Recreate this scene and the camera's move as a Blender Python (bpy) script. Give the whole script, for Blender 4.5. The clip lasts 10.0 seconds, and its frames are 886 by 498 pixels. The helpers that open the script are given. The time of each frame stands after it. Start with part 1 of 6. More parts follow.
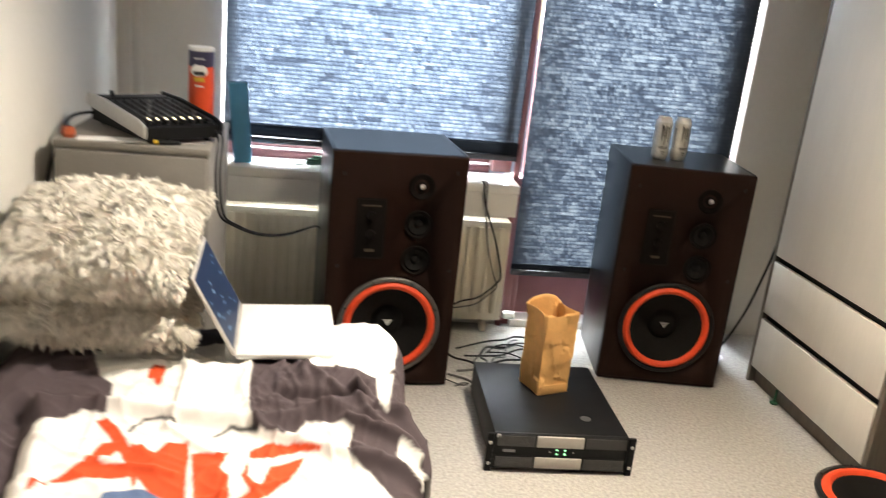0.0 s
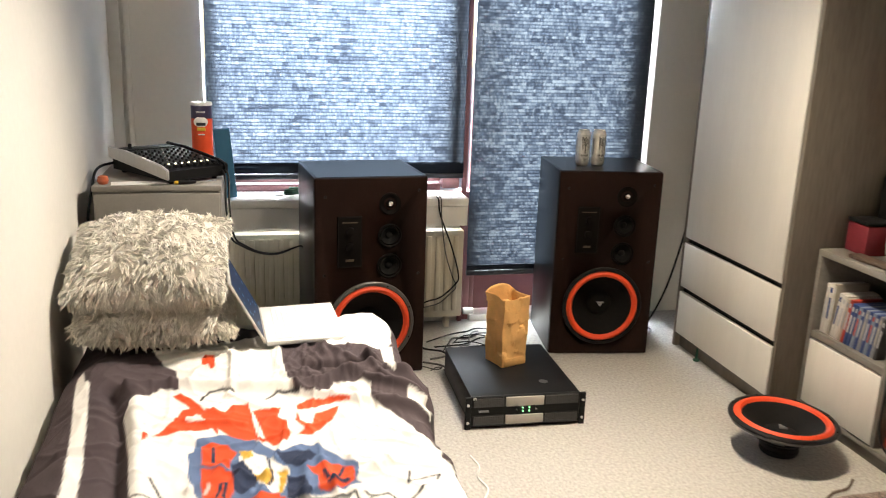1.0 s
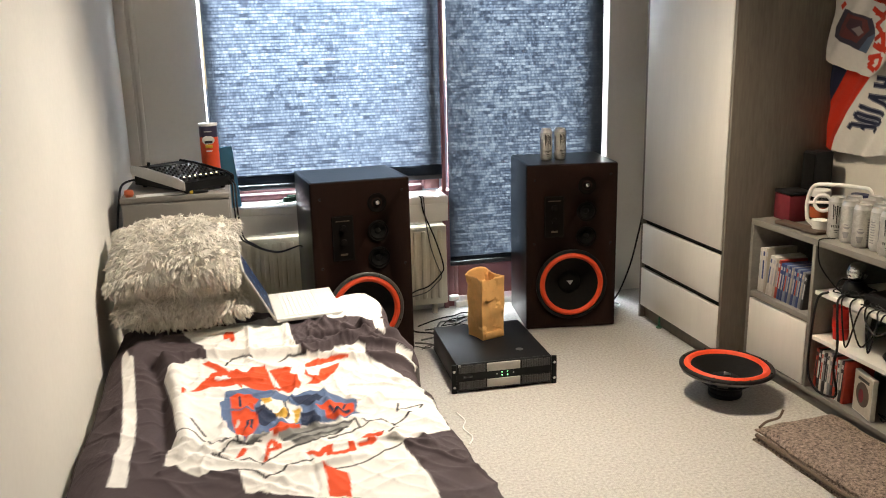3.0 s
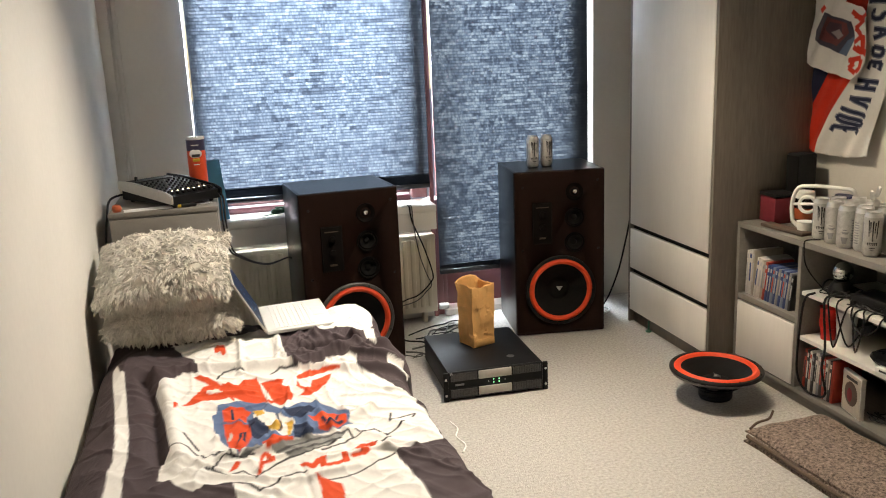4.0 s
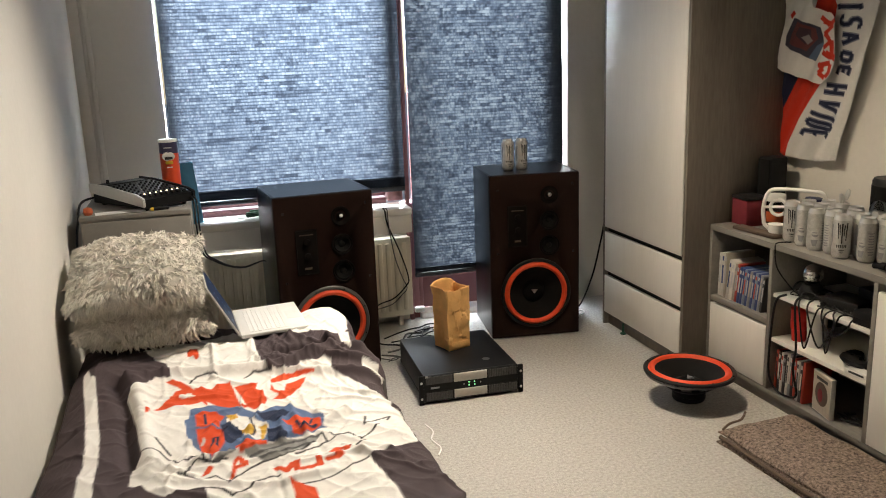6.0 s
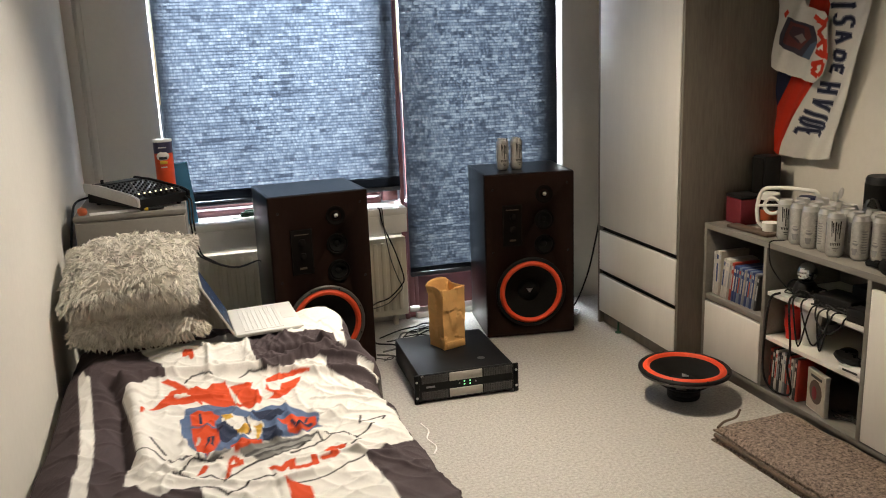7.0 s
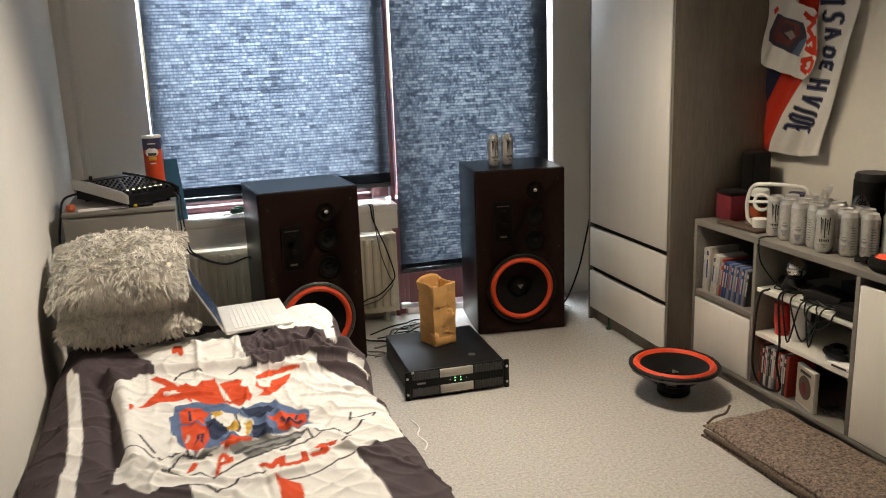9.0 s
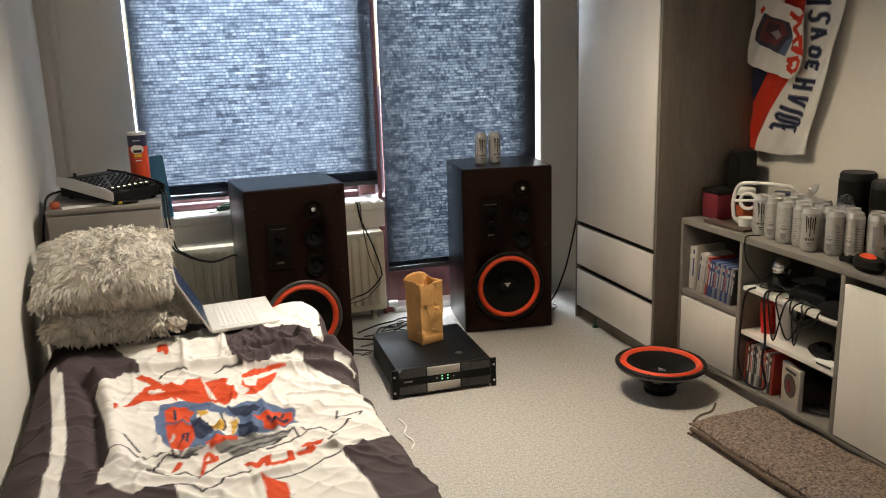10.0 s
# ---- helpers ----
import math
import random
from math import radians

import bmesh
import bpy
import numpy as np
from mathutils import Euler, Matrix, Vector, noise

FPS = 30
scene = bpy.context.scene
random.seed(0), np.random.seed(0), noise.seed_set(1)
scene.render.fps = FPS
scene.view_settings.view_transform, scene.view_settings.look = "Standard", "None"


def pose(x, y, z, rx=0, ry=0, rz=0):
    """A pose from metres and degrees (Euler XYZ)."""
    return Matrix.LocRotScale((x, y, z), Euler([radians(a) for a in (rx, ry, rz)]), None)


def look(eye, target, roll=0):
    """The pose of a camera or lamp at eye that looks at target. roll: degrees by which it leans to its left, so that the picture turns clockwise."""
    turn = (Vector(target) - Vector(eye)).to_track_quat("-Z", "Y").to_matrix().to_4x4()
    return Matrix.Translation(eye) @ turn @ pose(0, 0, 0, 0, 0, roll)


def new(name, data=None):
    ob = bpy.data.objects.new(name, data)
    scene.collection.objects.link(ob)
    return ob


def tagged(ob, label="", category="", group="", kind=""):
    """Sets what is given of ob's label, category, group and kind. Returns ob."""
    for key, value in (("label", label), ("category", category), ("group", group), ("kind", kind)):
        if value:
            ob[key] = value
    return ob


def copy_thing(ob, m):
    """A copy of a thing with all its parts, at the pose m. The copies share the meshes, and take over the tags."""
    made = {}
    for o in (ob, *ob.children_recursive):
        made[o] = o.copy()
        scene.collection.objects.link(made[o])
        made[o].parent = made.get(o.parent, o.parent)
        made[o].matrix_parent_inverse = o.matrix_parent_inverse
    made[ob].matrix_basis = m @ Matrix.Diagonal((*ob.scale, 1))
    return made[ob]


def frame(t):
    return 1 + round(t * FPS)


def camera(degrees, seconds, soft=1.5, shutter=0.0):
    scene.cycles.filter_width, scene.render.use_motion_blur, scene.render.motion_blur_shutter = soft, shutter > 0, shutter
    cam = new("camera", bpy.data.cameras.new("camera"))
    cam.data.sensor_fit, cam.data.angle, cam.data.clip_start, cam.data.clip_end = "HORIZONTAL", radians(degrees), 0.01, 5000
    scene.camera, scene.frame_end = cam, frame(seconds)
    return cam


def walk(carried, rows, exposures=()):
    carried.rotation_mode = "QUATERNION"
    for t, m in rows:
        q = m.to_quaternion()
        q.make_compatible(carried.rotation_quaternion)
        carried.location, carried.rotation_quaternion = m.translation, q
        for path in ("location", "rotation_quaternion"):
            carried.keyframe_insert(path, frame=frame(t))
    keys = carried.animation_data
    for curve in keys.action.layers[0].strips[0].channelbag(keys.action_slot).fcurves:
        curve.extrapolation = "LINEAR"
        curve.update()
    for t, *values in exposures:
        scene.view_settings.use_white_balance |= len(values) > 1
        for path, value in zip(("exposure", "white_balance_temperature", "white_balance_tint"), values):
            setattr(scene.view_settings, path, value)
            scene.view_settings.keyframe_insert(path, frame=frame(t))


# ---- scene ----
cam = camera(55.9, 10.0, soft=1.0, shutter=0.6)
PATH = [
    (0, (0.127, -0.051, 1.454), (0.43, 1.837, 0.867), 6.0),
    (0.2, (0.11, -0.113, 1.519), (0.359, 1.778, 0.918), 6.0),
    (0.3, (0.09, -0.15, 1.509), (0.34, 1.748, 0.928), 6.8),
    (0.5, (0.042, -0.281, 1.484), (0.313, 1.628, 0.953), 4.5),
    (0.7, (-0.05, -0.404, 1.48), (0.346, 1.486, 0.958), 2.3),
    (0.8, (-0.054, -0.481, 1.497), (0.375, 1.402, 0.975), 2.0),
    (1, (-0.092, -0.612, 1.514), (0.357, 1.269, 1.003), 2.0),
    (1.5, (-0.076, -0.859, 1.514), (0.358, 1.029, 1.017), 0.6),
    (2, (-0.113, -1.028, 1.518), (0.32, 0.861, 1.027), -0.0),
    (3.5, (-0.131, -1.127, 1.534), (0.334, 0.76, 1.063), -2.1),
    (4, (-0.133, -1.132, 1.536), (0.346, 0.754, 1.074), -2.4),
    (4.5, (-0.134, -1.135, 1.534), (0.359, 0.749, 1.076), -2.4),
    (5, (-0.133, -1.137, 1.533), (0.375, 0.744, 1.08), -2.4),
    (5.5, (-0.129, -1.133, 1.533), (0.395, 0.743, 1.079), -2.2),
    (7, (-0.126, -1.138, 1.53), (0.418, 0.732, 1.074), -2.2),
    (7.5, (-0.128, -1.136, 1.529), (0.422, 0.732, 1.074), -2.2),
    (8, (-0.124, -1.138, 1.53), (0.426, 0.729, 1.071), -2.2),
    (8.5, (-0.123, -1.136, 1.529), (0.432, 0.729, 1.067), -2.1),
    (9, (-0.122, -1.135, 1.529), (0.441, 0.727, 1.064), -2.1),
    (9.5, (-0.12, -1.132, 1.527), (0.45, 0.727, 1.059), -2.0),
    (10, (-0.119, -1.13, 1.529), (0.472, 0.722, 1.058), -1.8),
]
walk(cam, [(t, look(eye, target, roll)) for t, eye, target, roll in PATH],
     [(0.0, 0.66), (0.5, 0.25), (1.0, 0.62), (1.5, 0.66), (2.0, 0.57), (3.5, 0.29), (4.5, 0.14), (5.5, 0.03), (7.5, -0.08), (10.0, -0.08)])

# ---- world and light ----
world = bpy.data.worlds.new("world")
scene.world = world
world.use_nodes = True
wn = world.node_tree
sky = wn.nodes.new("ShaderNodeTexSky")
sky.sky_type = "NISHITA"
sky.sun_disc = False
sky.sun_elevation, sky.sun_rotation = radians(50), radians(20)
wn.links.new(sky.outputs[0], wn.nodes["Background"].inputs[0])
wn.nodes["Background"].inputs[1].default_value = 0.12


def lamp(name, kind, energy, colour, m, **more):
    data = bpy.data.lights.new(name, kind)
    data.energy, data.color = energy, colour
    for key, value in more.items():
        if key == "radius":
            data.shadow_soft_size = value
        if key == "cone":
            data.spot_size, data.spot_blend = radians(value[0]), value[1]
        if key == "size":
            data.shape, data.size, data.size_y = "RECTANGLE", value[0], value[1]
    ob = new(name, data)
    ob.matrix_basis = m
    return ob


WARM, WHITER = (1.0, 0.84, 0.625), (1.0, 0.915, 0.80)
# unseen lamps: one placed from shadows, two more added to brighten bed and floor
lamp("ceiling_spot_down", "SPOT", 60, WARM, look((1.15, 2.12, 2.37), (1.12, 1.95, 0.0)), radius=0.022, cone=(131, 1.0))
lamp("added_spot_bed", "SPOT", 200, WHITER, look((1.05, 2.0, 2.37), (0.03, 1.25, 0.5)), radius=0.03, cone=(108, 1.0))
lamp("added_spot_floor", "SPOT", 122, WARM, look((1.22, 2.02, 2.37), (1.46, 0.92, 0.0)), radius=0.022, cone=(110, 1.0))
lamp("window_daylight", "AREA", 2450, (0.79, 0.87, 0.945), look((0.85, 4.9, 2.35), (0.85, 3.4, 0.95)), size=(3.4, 2.6))


# ---- materials ----
def mat(name, colour, rough=0.6, metal=0.0, var=0.15, scale=30.0, fine=300.0, bump=0.0, bump_scale=200.0, coat=0.0, spec=0.5, island=0.0, stretch=(1, 1, 1), random_ob=0.0):
    m = bpy.data.materials.new(name)
    m.use_nodes = True
    nt, p = m.node_tree, m.node_tree.nodes["Principled BSDF"]
    p.inputs["Roughness"].default_value, p.inputs["Metallic"].default_value = rough, metal
    p.inputs["Coat Weight"].default_value = coat
    p.inputs["Specular IOR Level"].default_value = spec
    tc = nt.nodes.new("ShaderNodeTexCoord")
    mp = nt.nodes.new("ShaderNodeMapping")
    mp.inputs["Scale"].default_value = stretch
    nt.links.new(tc.outputs["Object"], mp.inputs[0])
    total = None
    for s, w in ((scale, 0.6), (fine, 0.4)):
        n = nt.nodes.new("ShaderNodeTexNoise")
        n.inputs["Scale"].default_value, n.inputs["Detail"].default_value = s, 4
        nt.links.new(mp.outputs[0], n.inputs["Vector"])
        k = nt.nodes.new("ShaderNodeMath")
        k.operation = "MULTIPLY"
        k.inputs[1].default_value = w
        nt.links.new(n.outputs["Fac"], k.inputs[0])
        if total is None:
            total = k
        else:
            a = nt.nodes.new("ShaderNodeMath")
            a.operation = "ADD"
            nt.links.new(total.outputs[0], a.inputs[0])
            nt.links.new(k.outputs[0], a.inputs[1])
            total = a
    for amount, node, out in ((island, "ShaderNodeNewGeometry", "Random Per Island"), (random_ob, "ShaderNodeObjectInfo", "Random")):
        if amount:
            g = nt.nodes.new(node)
            k = nt.nodes.new("ShaderNodeMath")
            k.operation = "MULTIPLY_ADD"
            k.inputs[1].default_value = amount
            nt.links.new(g.outputs[out], k.inputs[0])
            nt.links.new(total.outputs[0], k.inputs[2])
            s = nt.nodes.new("ShaderNodeMath")
            s.operation = "SUBTRACT"
            s.inputs[1].default_value = amount / 2
            nt.links.new(k.outputs[0], s.inputs[0])
            total = s
    ramp = nt.nodes.new("ShaderNodeMapRange")
    ramp.inputs["From Min"].default_value, ramp.inputs["From Max"].default_value = 0.25, 0.75
    ramp.inputs["To Min"].default_value, ramp.inputs["To Max"].default_value = 1 - var, 1 + var
    nt.links.new(total.outputs[0], ramp.inputs["Value"])
    mul = nt.nodes.new("ShaderNodeVectorMath")
    mul.operation = "SCALE"
    mul.inputs[0].default_value = colour[:3]
    nt.links.new(ramp.outputs[0], mul.inputs["Scale"])
    nt.links.new(mul.outputs[0], p.inputs["Base Color"])
    if bump:
        n = nt.nodes.new("ShaderNodeTexNoise")
        n.inputs["Scale"].default_value, n.inputs["Detail"].default_value = bump_scale, 3
        nt.links.new(mp.outputs[0], n.inputs["Vector"])
        b = nt.nodes.new("ShaderNodeBump")
        b.inputs["Strength"].default_value, b.inputs["Distance"].default_value = bump, 0.004
        nt.links.new(n.outputs["Fac"], b.inputs["Height"])
        nt.links.new(b.outputs[0], p.inputs["Normal"])
    return m


def cloth_from_colours(name, rough=0.85):
    """A printed cloth: the dye is stored on the mesh as the attribute 'dye'."""
    m = mat(name, (1, 1, 1), rough, var=0.05, scale=60, fine=700, bump=0.25, bump_scale=900, spec=0.2)
    nt, p = m.node_tree, m.node_tree.nodes["Principled BSDF"]
    a = nt.nodes.new("ShaderNodeAttribute")
    a.attribute_name = "dye"
    mul = nt.nodes.new("ShaderNodeMix")
    mul.data_type, mul.blend_type = "RGBA", "MULTIPLY"
    mul.inputs["Factor"].default_value = 1
    nt.links.new(a.outputs["Color"], mul.inputs["A"])
    nt.links.new(p.inputs["Base Color"].links[0].from_socket, mul.inputs["B"])
    nt.links.new(mul.outputs["Result"], p.inputs["Base Color"])
    return m


def glowing(name, colour, strength):
    m = bpy.data.materials.new(name)
    m.use_nodes = True
    p = m.node_tree.nodes["Principled BSDF"]
    p.inputs["Base Color"].default_value = (*colour, 1)
    p.inputs["Emission Color"].default_value = (*colour, 1)
    p.inputs["Emission Strength"].default_value = strength
    return m


def glass(name, tint=(1, 1, 1)):
    m = bpy.data.materials.new(name)
    m.use_nodes = True
    nt = m.node_tree
    t, g, mix = (nt.nodes.new("ShaderNodeBsdf" + k) for k in ("Transparent", "Glossy")), None, nt.nodes.new("ShaderNodeMixShader")
    t, g = t
    t.inputs[0].default_value = (*tint, 1)
    g.inputs["Roughness"].default_value = 0.03
    f = nt.nodes.new("ShaderNodeFresnel")
    nt.links.new(f.outputs[0], mix.inputs[0])
    nt.links.new(t.outputs[0], mix.inputs[1])
    nt.links.new(g.outputs[0], mix.inputs[2])
    nt.links.new(mix.outputs[0], nt.nodes["Material Output"].inputs[0])
    return m


def blind_cloth(name, pitch, seed, passing, dashes, contrast):
    """Slubby pleated paper-cloth that lets daylight through: every pleat has its own thick and thin threads."""
    m = bpy.data.materials.new(name)
    m.use_nodes = True
    nt = m.node_tree
    nt.nodes.remove(nt.nodes["Principled BSDF"])
    tc = nt.nodes.new("ShaderNodeTexCoord")
    sep = nt.nodes.new("ShaderNodeSeparateXYZ")
    nt.links.new(tc.outputs["Object"], sep.inputs[0])

    def math_node(op, a, b=None, c=None):
        n = nt.nodes.new("ShaderNodeMath")
        n.operation = op
        for i, v in enumerate((a, b, c)):
            if v is None:
                continue
            if isinstance(v, (int, float)):
                n.inputs[i].default_value = v
            else:
                nt.links.new(v, n.inputs[i])
        return n.outputs[0]

    row = math_node("FLOOR", math_node("DIVIDE", sep.outputs["Z"], pitch))
    total = None
    for sx, k, w in ((90.0, 5.13, 0.40), (26.0, 3.71, 0.34), (7.0, 1.6, 0.26)):
        comb = nt.nodes.new("ShaderNodeCombineXYZ")
        nt.links.new(math_node("MULTIPLY", sep.outputs["X"], sx), comb.inputs[0])
        nt.links.new(math_node("MULTIPLY", row, k), comb.inputs[1])
        comb.inputs[2].default_value = seed
        n = nt.nodes.new("ShaderNodeTexNoise")
        n.inputs["Scale"].default_value, n.inputs["Detail"].default_value = 1.0, 1.5
        nt.links.new(comb.outputs[0], n.inputs["Vector"])
        v = math_node("MULTIPLY", n.outputs["Fac"], w)
        total = v if total is None else math_node("ADD", total, v)
    total = math_node("ADD", math_node("MULTIPLY", math_node("SUBTRACT", total, 0.49), contrast), 0.49)
    # every fold line is coloured darker, for doubled cloth and pleat shading, and here and there a thick thread runs
    # along a pleat
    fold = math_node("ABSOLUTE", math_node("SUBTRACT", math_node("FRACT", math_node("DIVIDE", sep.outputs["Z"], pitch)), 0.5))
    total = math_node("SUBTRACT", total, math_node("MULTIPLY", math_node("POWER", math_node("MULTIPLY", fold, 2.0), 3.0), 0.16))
    comb = nt.nodes.new("ShaderNodeCombineXYZ")
    nt.links.new(math_node("MULTIPLY", sep.outputs["X"], 7.0), comb.inputs[0])
    nt.links.new(math_node("MULTIPLY", row, 7.77), comb.inputs[1])
    comb.inputs[2].default_value = seed + 20
    n = nt.nodes.new("ShaderNodeTexNoise")
    n.inputs["Scale"].default_value, n.inputs["Detail"].default_value = 1.0, 0.0
    nt.links.new(comb.outputs[0], n.inputs["Vector"])
    total = math_node("SUBTRACT", total, math_node("MULTIPLY", math_node("GREATER_THAN", n.outputs["Fac"], 0.69), dashes))
    ramp = nt.nodes.new("ShaderNodeValToRGB")
    e = ramp.color_ramp.elements
    e[0].position, e[0].color = 0.33, (0.085, 0.105, 0.145, 1)
    e[1].position, e[1].color = 0.63, (0.64, 0.72, 0.78, 1)
    mid = ramp.color_ramp.elements.new(0.47)
    mid.color = (0.23, 0.285, 0.37, 1)
    nt.links.new(total, ramp.inputs[0])
    d, t, mix = nt.nodes.new("ShaderNodeBsdfDiffuse"), nt.nodes.new("ShaderNodeBsdfTranslucent"), nt.nodes.new("ShaderNodeMixShader")
    d.inputs[0].default_value = (0.055, 0.065, 0.085, 1)
    nt.links.new(ramp.outputs[0], t.inputs[0])
    mix.inputs[0].default_value = passing
    nt.links.new(d.outputs[0], mix.inputs[1])
    nt.links.new(t.outputs[0], mix.inputs[2])
    nt.links.new(mix.outputs[0], nt.nodes["Material Output"].inputs[0])
    return m


WALL = mat("wall_paint", (0.70, 0.665, 0.60), 0.8, var=0.05, scale=3, fine=40, bump=0.12, bump_scale=160, spec=0.2)
CEIL = mat("ceiling_paint", (0.80, 0.79, 0.76), 0.85, var=0.04, scale=4, fine=60, bump=0.1, bump_scale=200)
CARPET = mat("carpet_loops", (0.425, 0.405, 0.375), 0.95, var=0.42, scale=85, fine=250, bump=0.9, bump_scale=240, spec=0.1)
BURGUNDY = mat("burgundy_frame_paint", (0.22, 0.085, 0.085), 0.4, var=0.12, scale=8, fine=120, bump=0.05)
SILL = mat("sill_white_laminate", (0.78, 0.76, 0.72), 0.35, var=0.06, scale=9, fine=120)
RADIATOR = mat("radiator_cream_enamel", (0.66, 0.60, 0.48), 0.35, var=0.06, scale=12, fine=200)
WHITE_DOOR = mat("white_melamine", (0.74, 0.715, 0.67), 0.42, var=0.05, scale=10, fine=90, bump=0.06, stretch=(1, 1, 0.15))
GREY_WOOD = mat("grey_oak_melamine", (0.168, 0.145, 0.118), 0.6, var=0.40, scale=7, fine=110, bump=0.15, bump_scale=120, stretch=(1, 1, 0.12))
GREY_SHELF = mat("grey_oak_shelf", (0.20, 0.187, 0.168), 0.55, var=0.25, scale=16, fine=110, bump=0.12, bump_scale=120, stretch=(1, 0.12, 1))
GROOVE = mat("dark_groove", (0.012, 0.0115, 0.011), 0.8)
TAUPE = mat("taupe_cabinet_laminate", (0.225, 0.207, 0.185), 0.6, var=0.12, scale=12, fine=150, bump=0.08)
VINYL = mat("black_ash_vinyl", (0.011, 0.0105, 0.0115), 0.33, var=0.3, scale=20, fine=260, spec=0.55, bump=0.06, bump_scale=300, stretch=(1, 1, 0.15))
BAFFLE = mat("dark_walnut_baffle", (0.015, 0.0056, 0.0034), 0.55, spec=0.16, var=0.35, scale=10, fine=160, bump=0.1, bump_scale=250, stretch=(1, 1, 0.12))
BLACK = mat("black_plastic", (0.008, 0.008, 0.0085), 0.52, spec=0.25, var=0.3, scale=40, fine=300, bump=0.06)
BLACK_MATT = mat("black_paper_cone", (0.006, 0.0055, 0.005), 0.85, var=0.35, scale=60, fine=400, bump=0.3, bump_scale=300, spec=0.2)
BLACK_METAL = mat("black_painted_steel", (0.007, 0.007, 0.0075), 0.5, spec=0.16, var=0.3, scale=24, fine=320, bump=0.05)
GUN = mat("dark_grey_cast_frame", (0.11, 0.105, 0.10), 0.42, metal=0.5, var=0.2, scale=60)
RED_FOAM = mat("orange_red_foam_surround", (0.82, 0.075, 0.018), 0.6, var=0.12, scale=60, fine=400, bump=0.1)
SILVER = mat("brushed_aluminium", (0.55, 0.54, 0.52), 0.38, metal=0.7, var=0.1, scale=60, fine=300)
GREY_PLATE = mat("satin_grey_plate", (0.46, 0.43, 0.39), 0.5, metal=0.1, var=0.1, scale=60, fine=300)
BARE_GREY = mat("bare_grey_cast_metal", (0.20, 0.19, 0.175), 0.45, metal=0.4, var=0.2, scale=60)
RIB = mat("grey_black_ribs", (0.065, 0.063, 0.062), 0.5, var=0.2)
FRONT_BLACK = mat("dull_black_lacquer", (0.0045, 0.0028, 0.0022), 0.7, spec=0.12, var=0.3, scale=40, fine=300)
DIM_LINE = mat("dim_bronze_line", (0.012, 0.0085, 0.0065), 0.7, var=0.2, scale=60, spec=0.15)
BRONZE = mat("dull_bronze_lettering", (0.10, 0.075, 0.05), 0.5, metal=0.5, var=0.2, scale=60)
CHROME = mat("polished_metal", (0.8, 0.8, 0.8), 0.15, metal=1.0, var=0.04)
CAN_SIDE = mat("silver_white_can_print", (0.60, 0.59, 0.565), 0.30, metal=0.55, var=0.26, scale=85, fine=300, random_ob=0.1)
CAN_LID = mat("bare_can_lid", (0.78, 0.77, 0.75), 0.32, metal=0.8, var=0.06)
INK = mat("black_print_ink", (0.02, 0.02, 0.022), 0.5)
GREY_INK = mat("grey_print_ink", (0.30, 0.30, 0.31), 0.6)
KRAFT = mat("kraft_paper", (0.80, 0.46, 0.17), 0.7, var=0.16, scale=22, fine=260, bump=0.25, bump_scale=60, spec=0.25)
FUR = mat("shaggy_greige_pile", (0.80, 0.76, 0.68), 0.75, var=0.22, scale=24, fine=200, island=0.30, spec=0.1)
FUR_BASE = mat("pile_backing", (0.66, 0.61, 0.53), 0.9, var=0.3, scale=60)
DUVET = cloth_from_colours("printed_cotton")
FLAGCLOTH = cloth_from_colours("printed_polyester", 0.7)
MATTRESS = mat("mattress_ticking", (0.6, 0.58, 0.54), 0.9)
RUG = mat("brown_fleck_felt", (0.20, 0.155, 0.128), 0.95, var=1.2, scale=95, fine=210, bump=1.0, bump_scale=140, spec=0.1)
RED_PLASTIC = mat("red_plastic", (0.55, 0.02, 0.012), 0.35, var=0.08)
MAROON = mat("maroon_fabric_box", (0.16, 0.012, 0.022), 0.7, var=0.2, scale=50)
WHITE_PLASTIC = mat("white_plastic", (0.75, 0.74, 0.71), 0.4, var=0.06)
PAPER = mat("white_paper", (0.80, 0.79, 0.77), 0.7, var=0.05)
PAPER_LINE = mat("pale_grey_print", (0.45, 0.46, 0.48), 0.7)
BLUE_BOX = mat("blue_carton", (0.075, 0.27, 0.45), 0.5, var=0.12, scale=20)
NAVY = mat("navy_plastic", (0.012, 0.016, 0.06), 0.5)
ORANGE_TUBE = mat("orange_red_carton", (0.72, 0.075, 0.02), 0.4, var=0.1, scale=40)
TUBE_TOP = mat("dark_purple_carton", (0.035, 0.03, 0.08), 0.4, var=0.15, scale=40)
YELLOW = mat("yellow_plastic", (0.65, 0.42, 0.03), 0.5)
GREEN = mat("green_plastic", (0.012, 0.075, 0.035), 0.45)
AMBER = mat("amber_plastic", (0.42, 0.09, 0.03), 0.4)
WOOD_DARK = mat("dark_worn_wood", (0.075, 0.05, 0.035), 0.6, var=0.3, scale=20, fine=180, stretch=(1, 0.15, 1))
BROWN_RIM = mat("rug_binding", (0.10, 0.07, 0.05), 0.9, var=0.4, scale=120)
CLEAR = glass("clear_plastic", (0.9, 0.92, 0.92))
PANE = glass("window_glass")
SCREEN = glowing("laptop_screen", (0.004, 0.014, 0.045), 0.12)
SCREEN_LIGHT = glowing("laptop_screen_icons", (0.15, 0.27, 0.4), 0.1)
LED_GREEN = glowing("green_led", (0.3, 1.0, 0.4), 2.2)
LED_WARM = glowing("warm_led", (1.0, 0.85, 0.5), 3.5)
BULB_GLOW = glowing("lit_bulb", (1.0, 0.8, 0.55), 12.0)
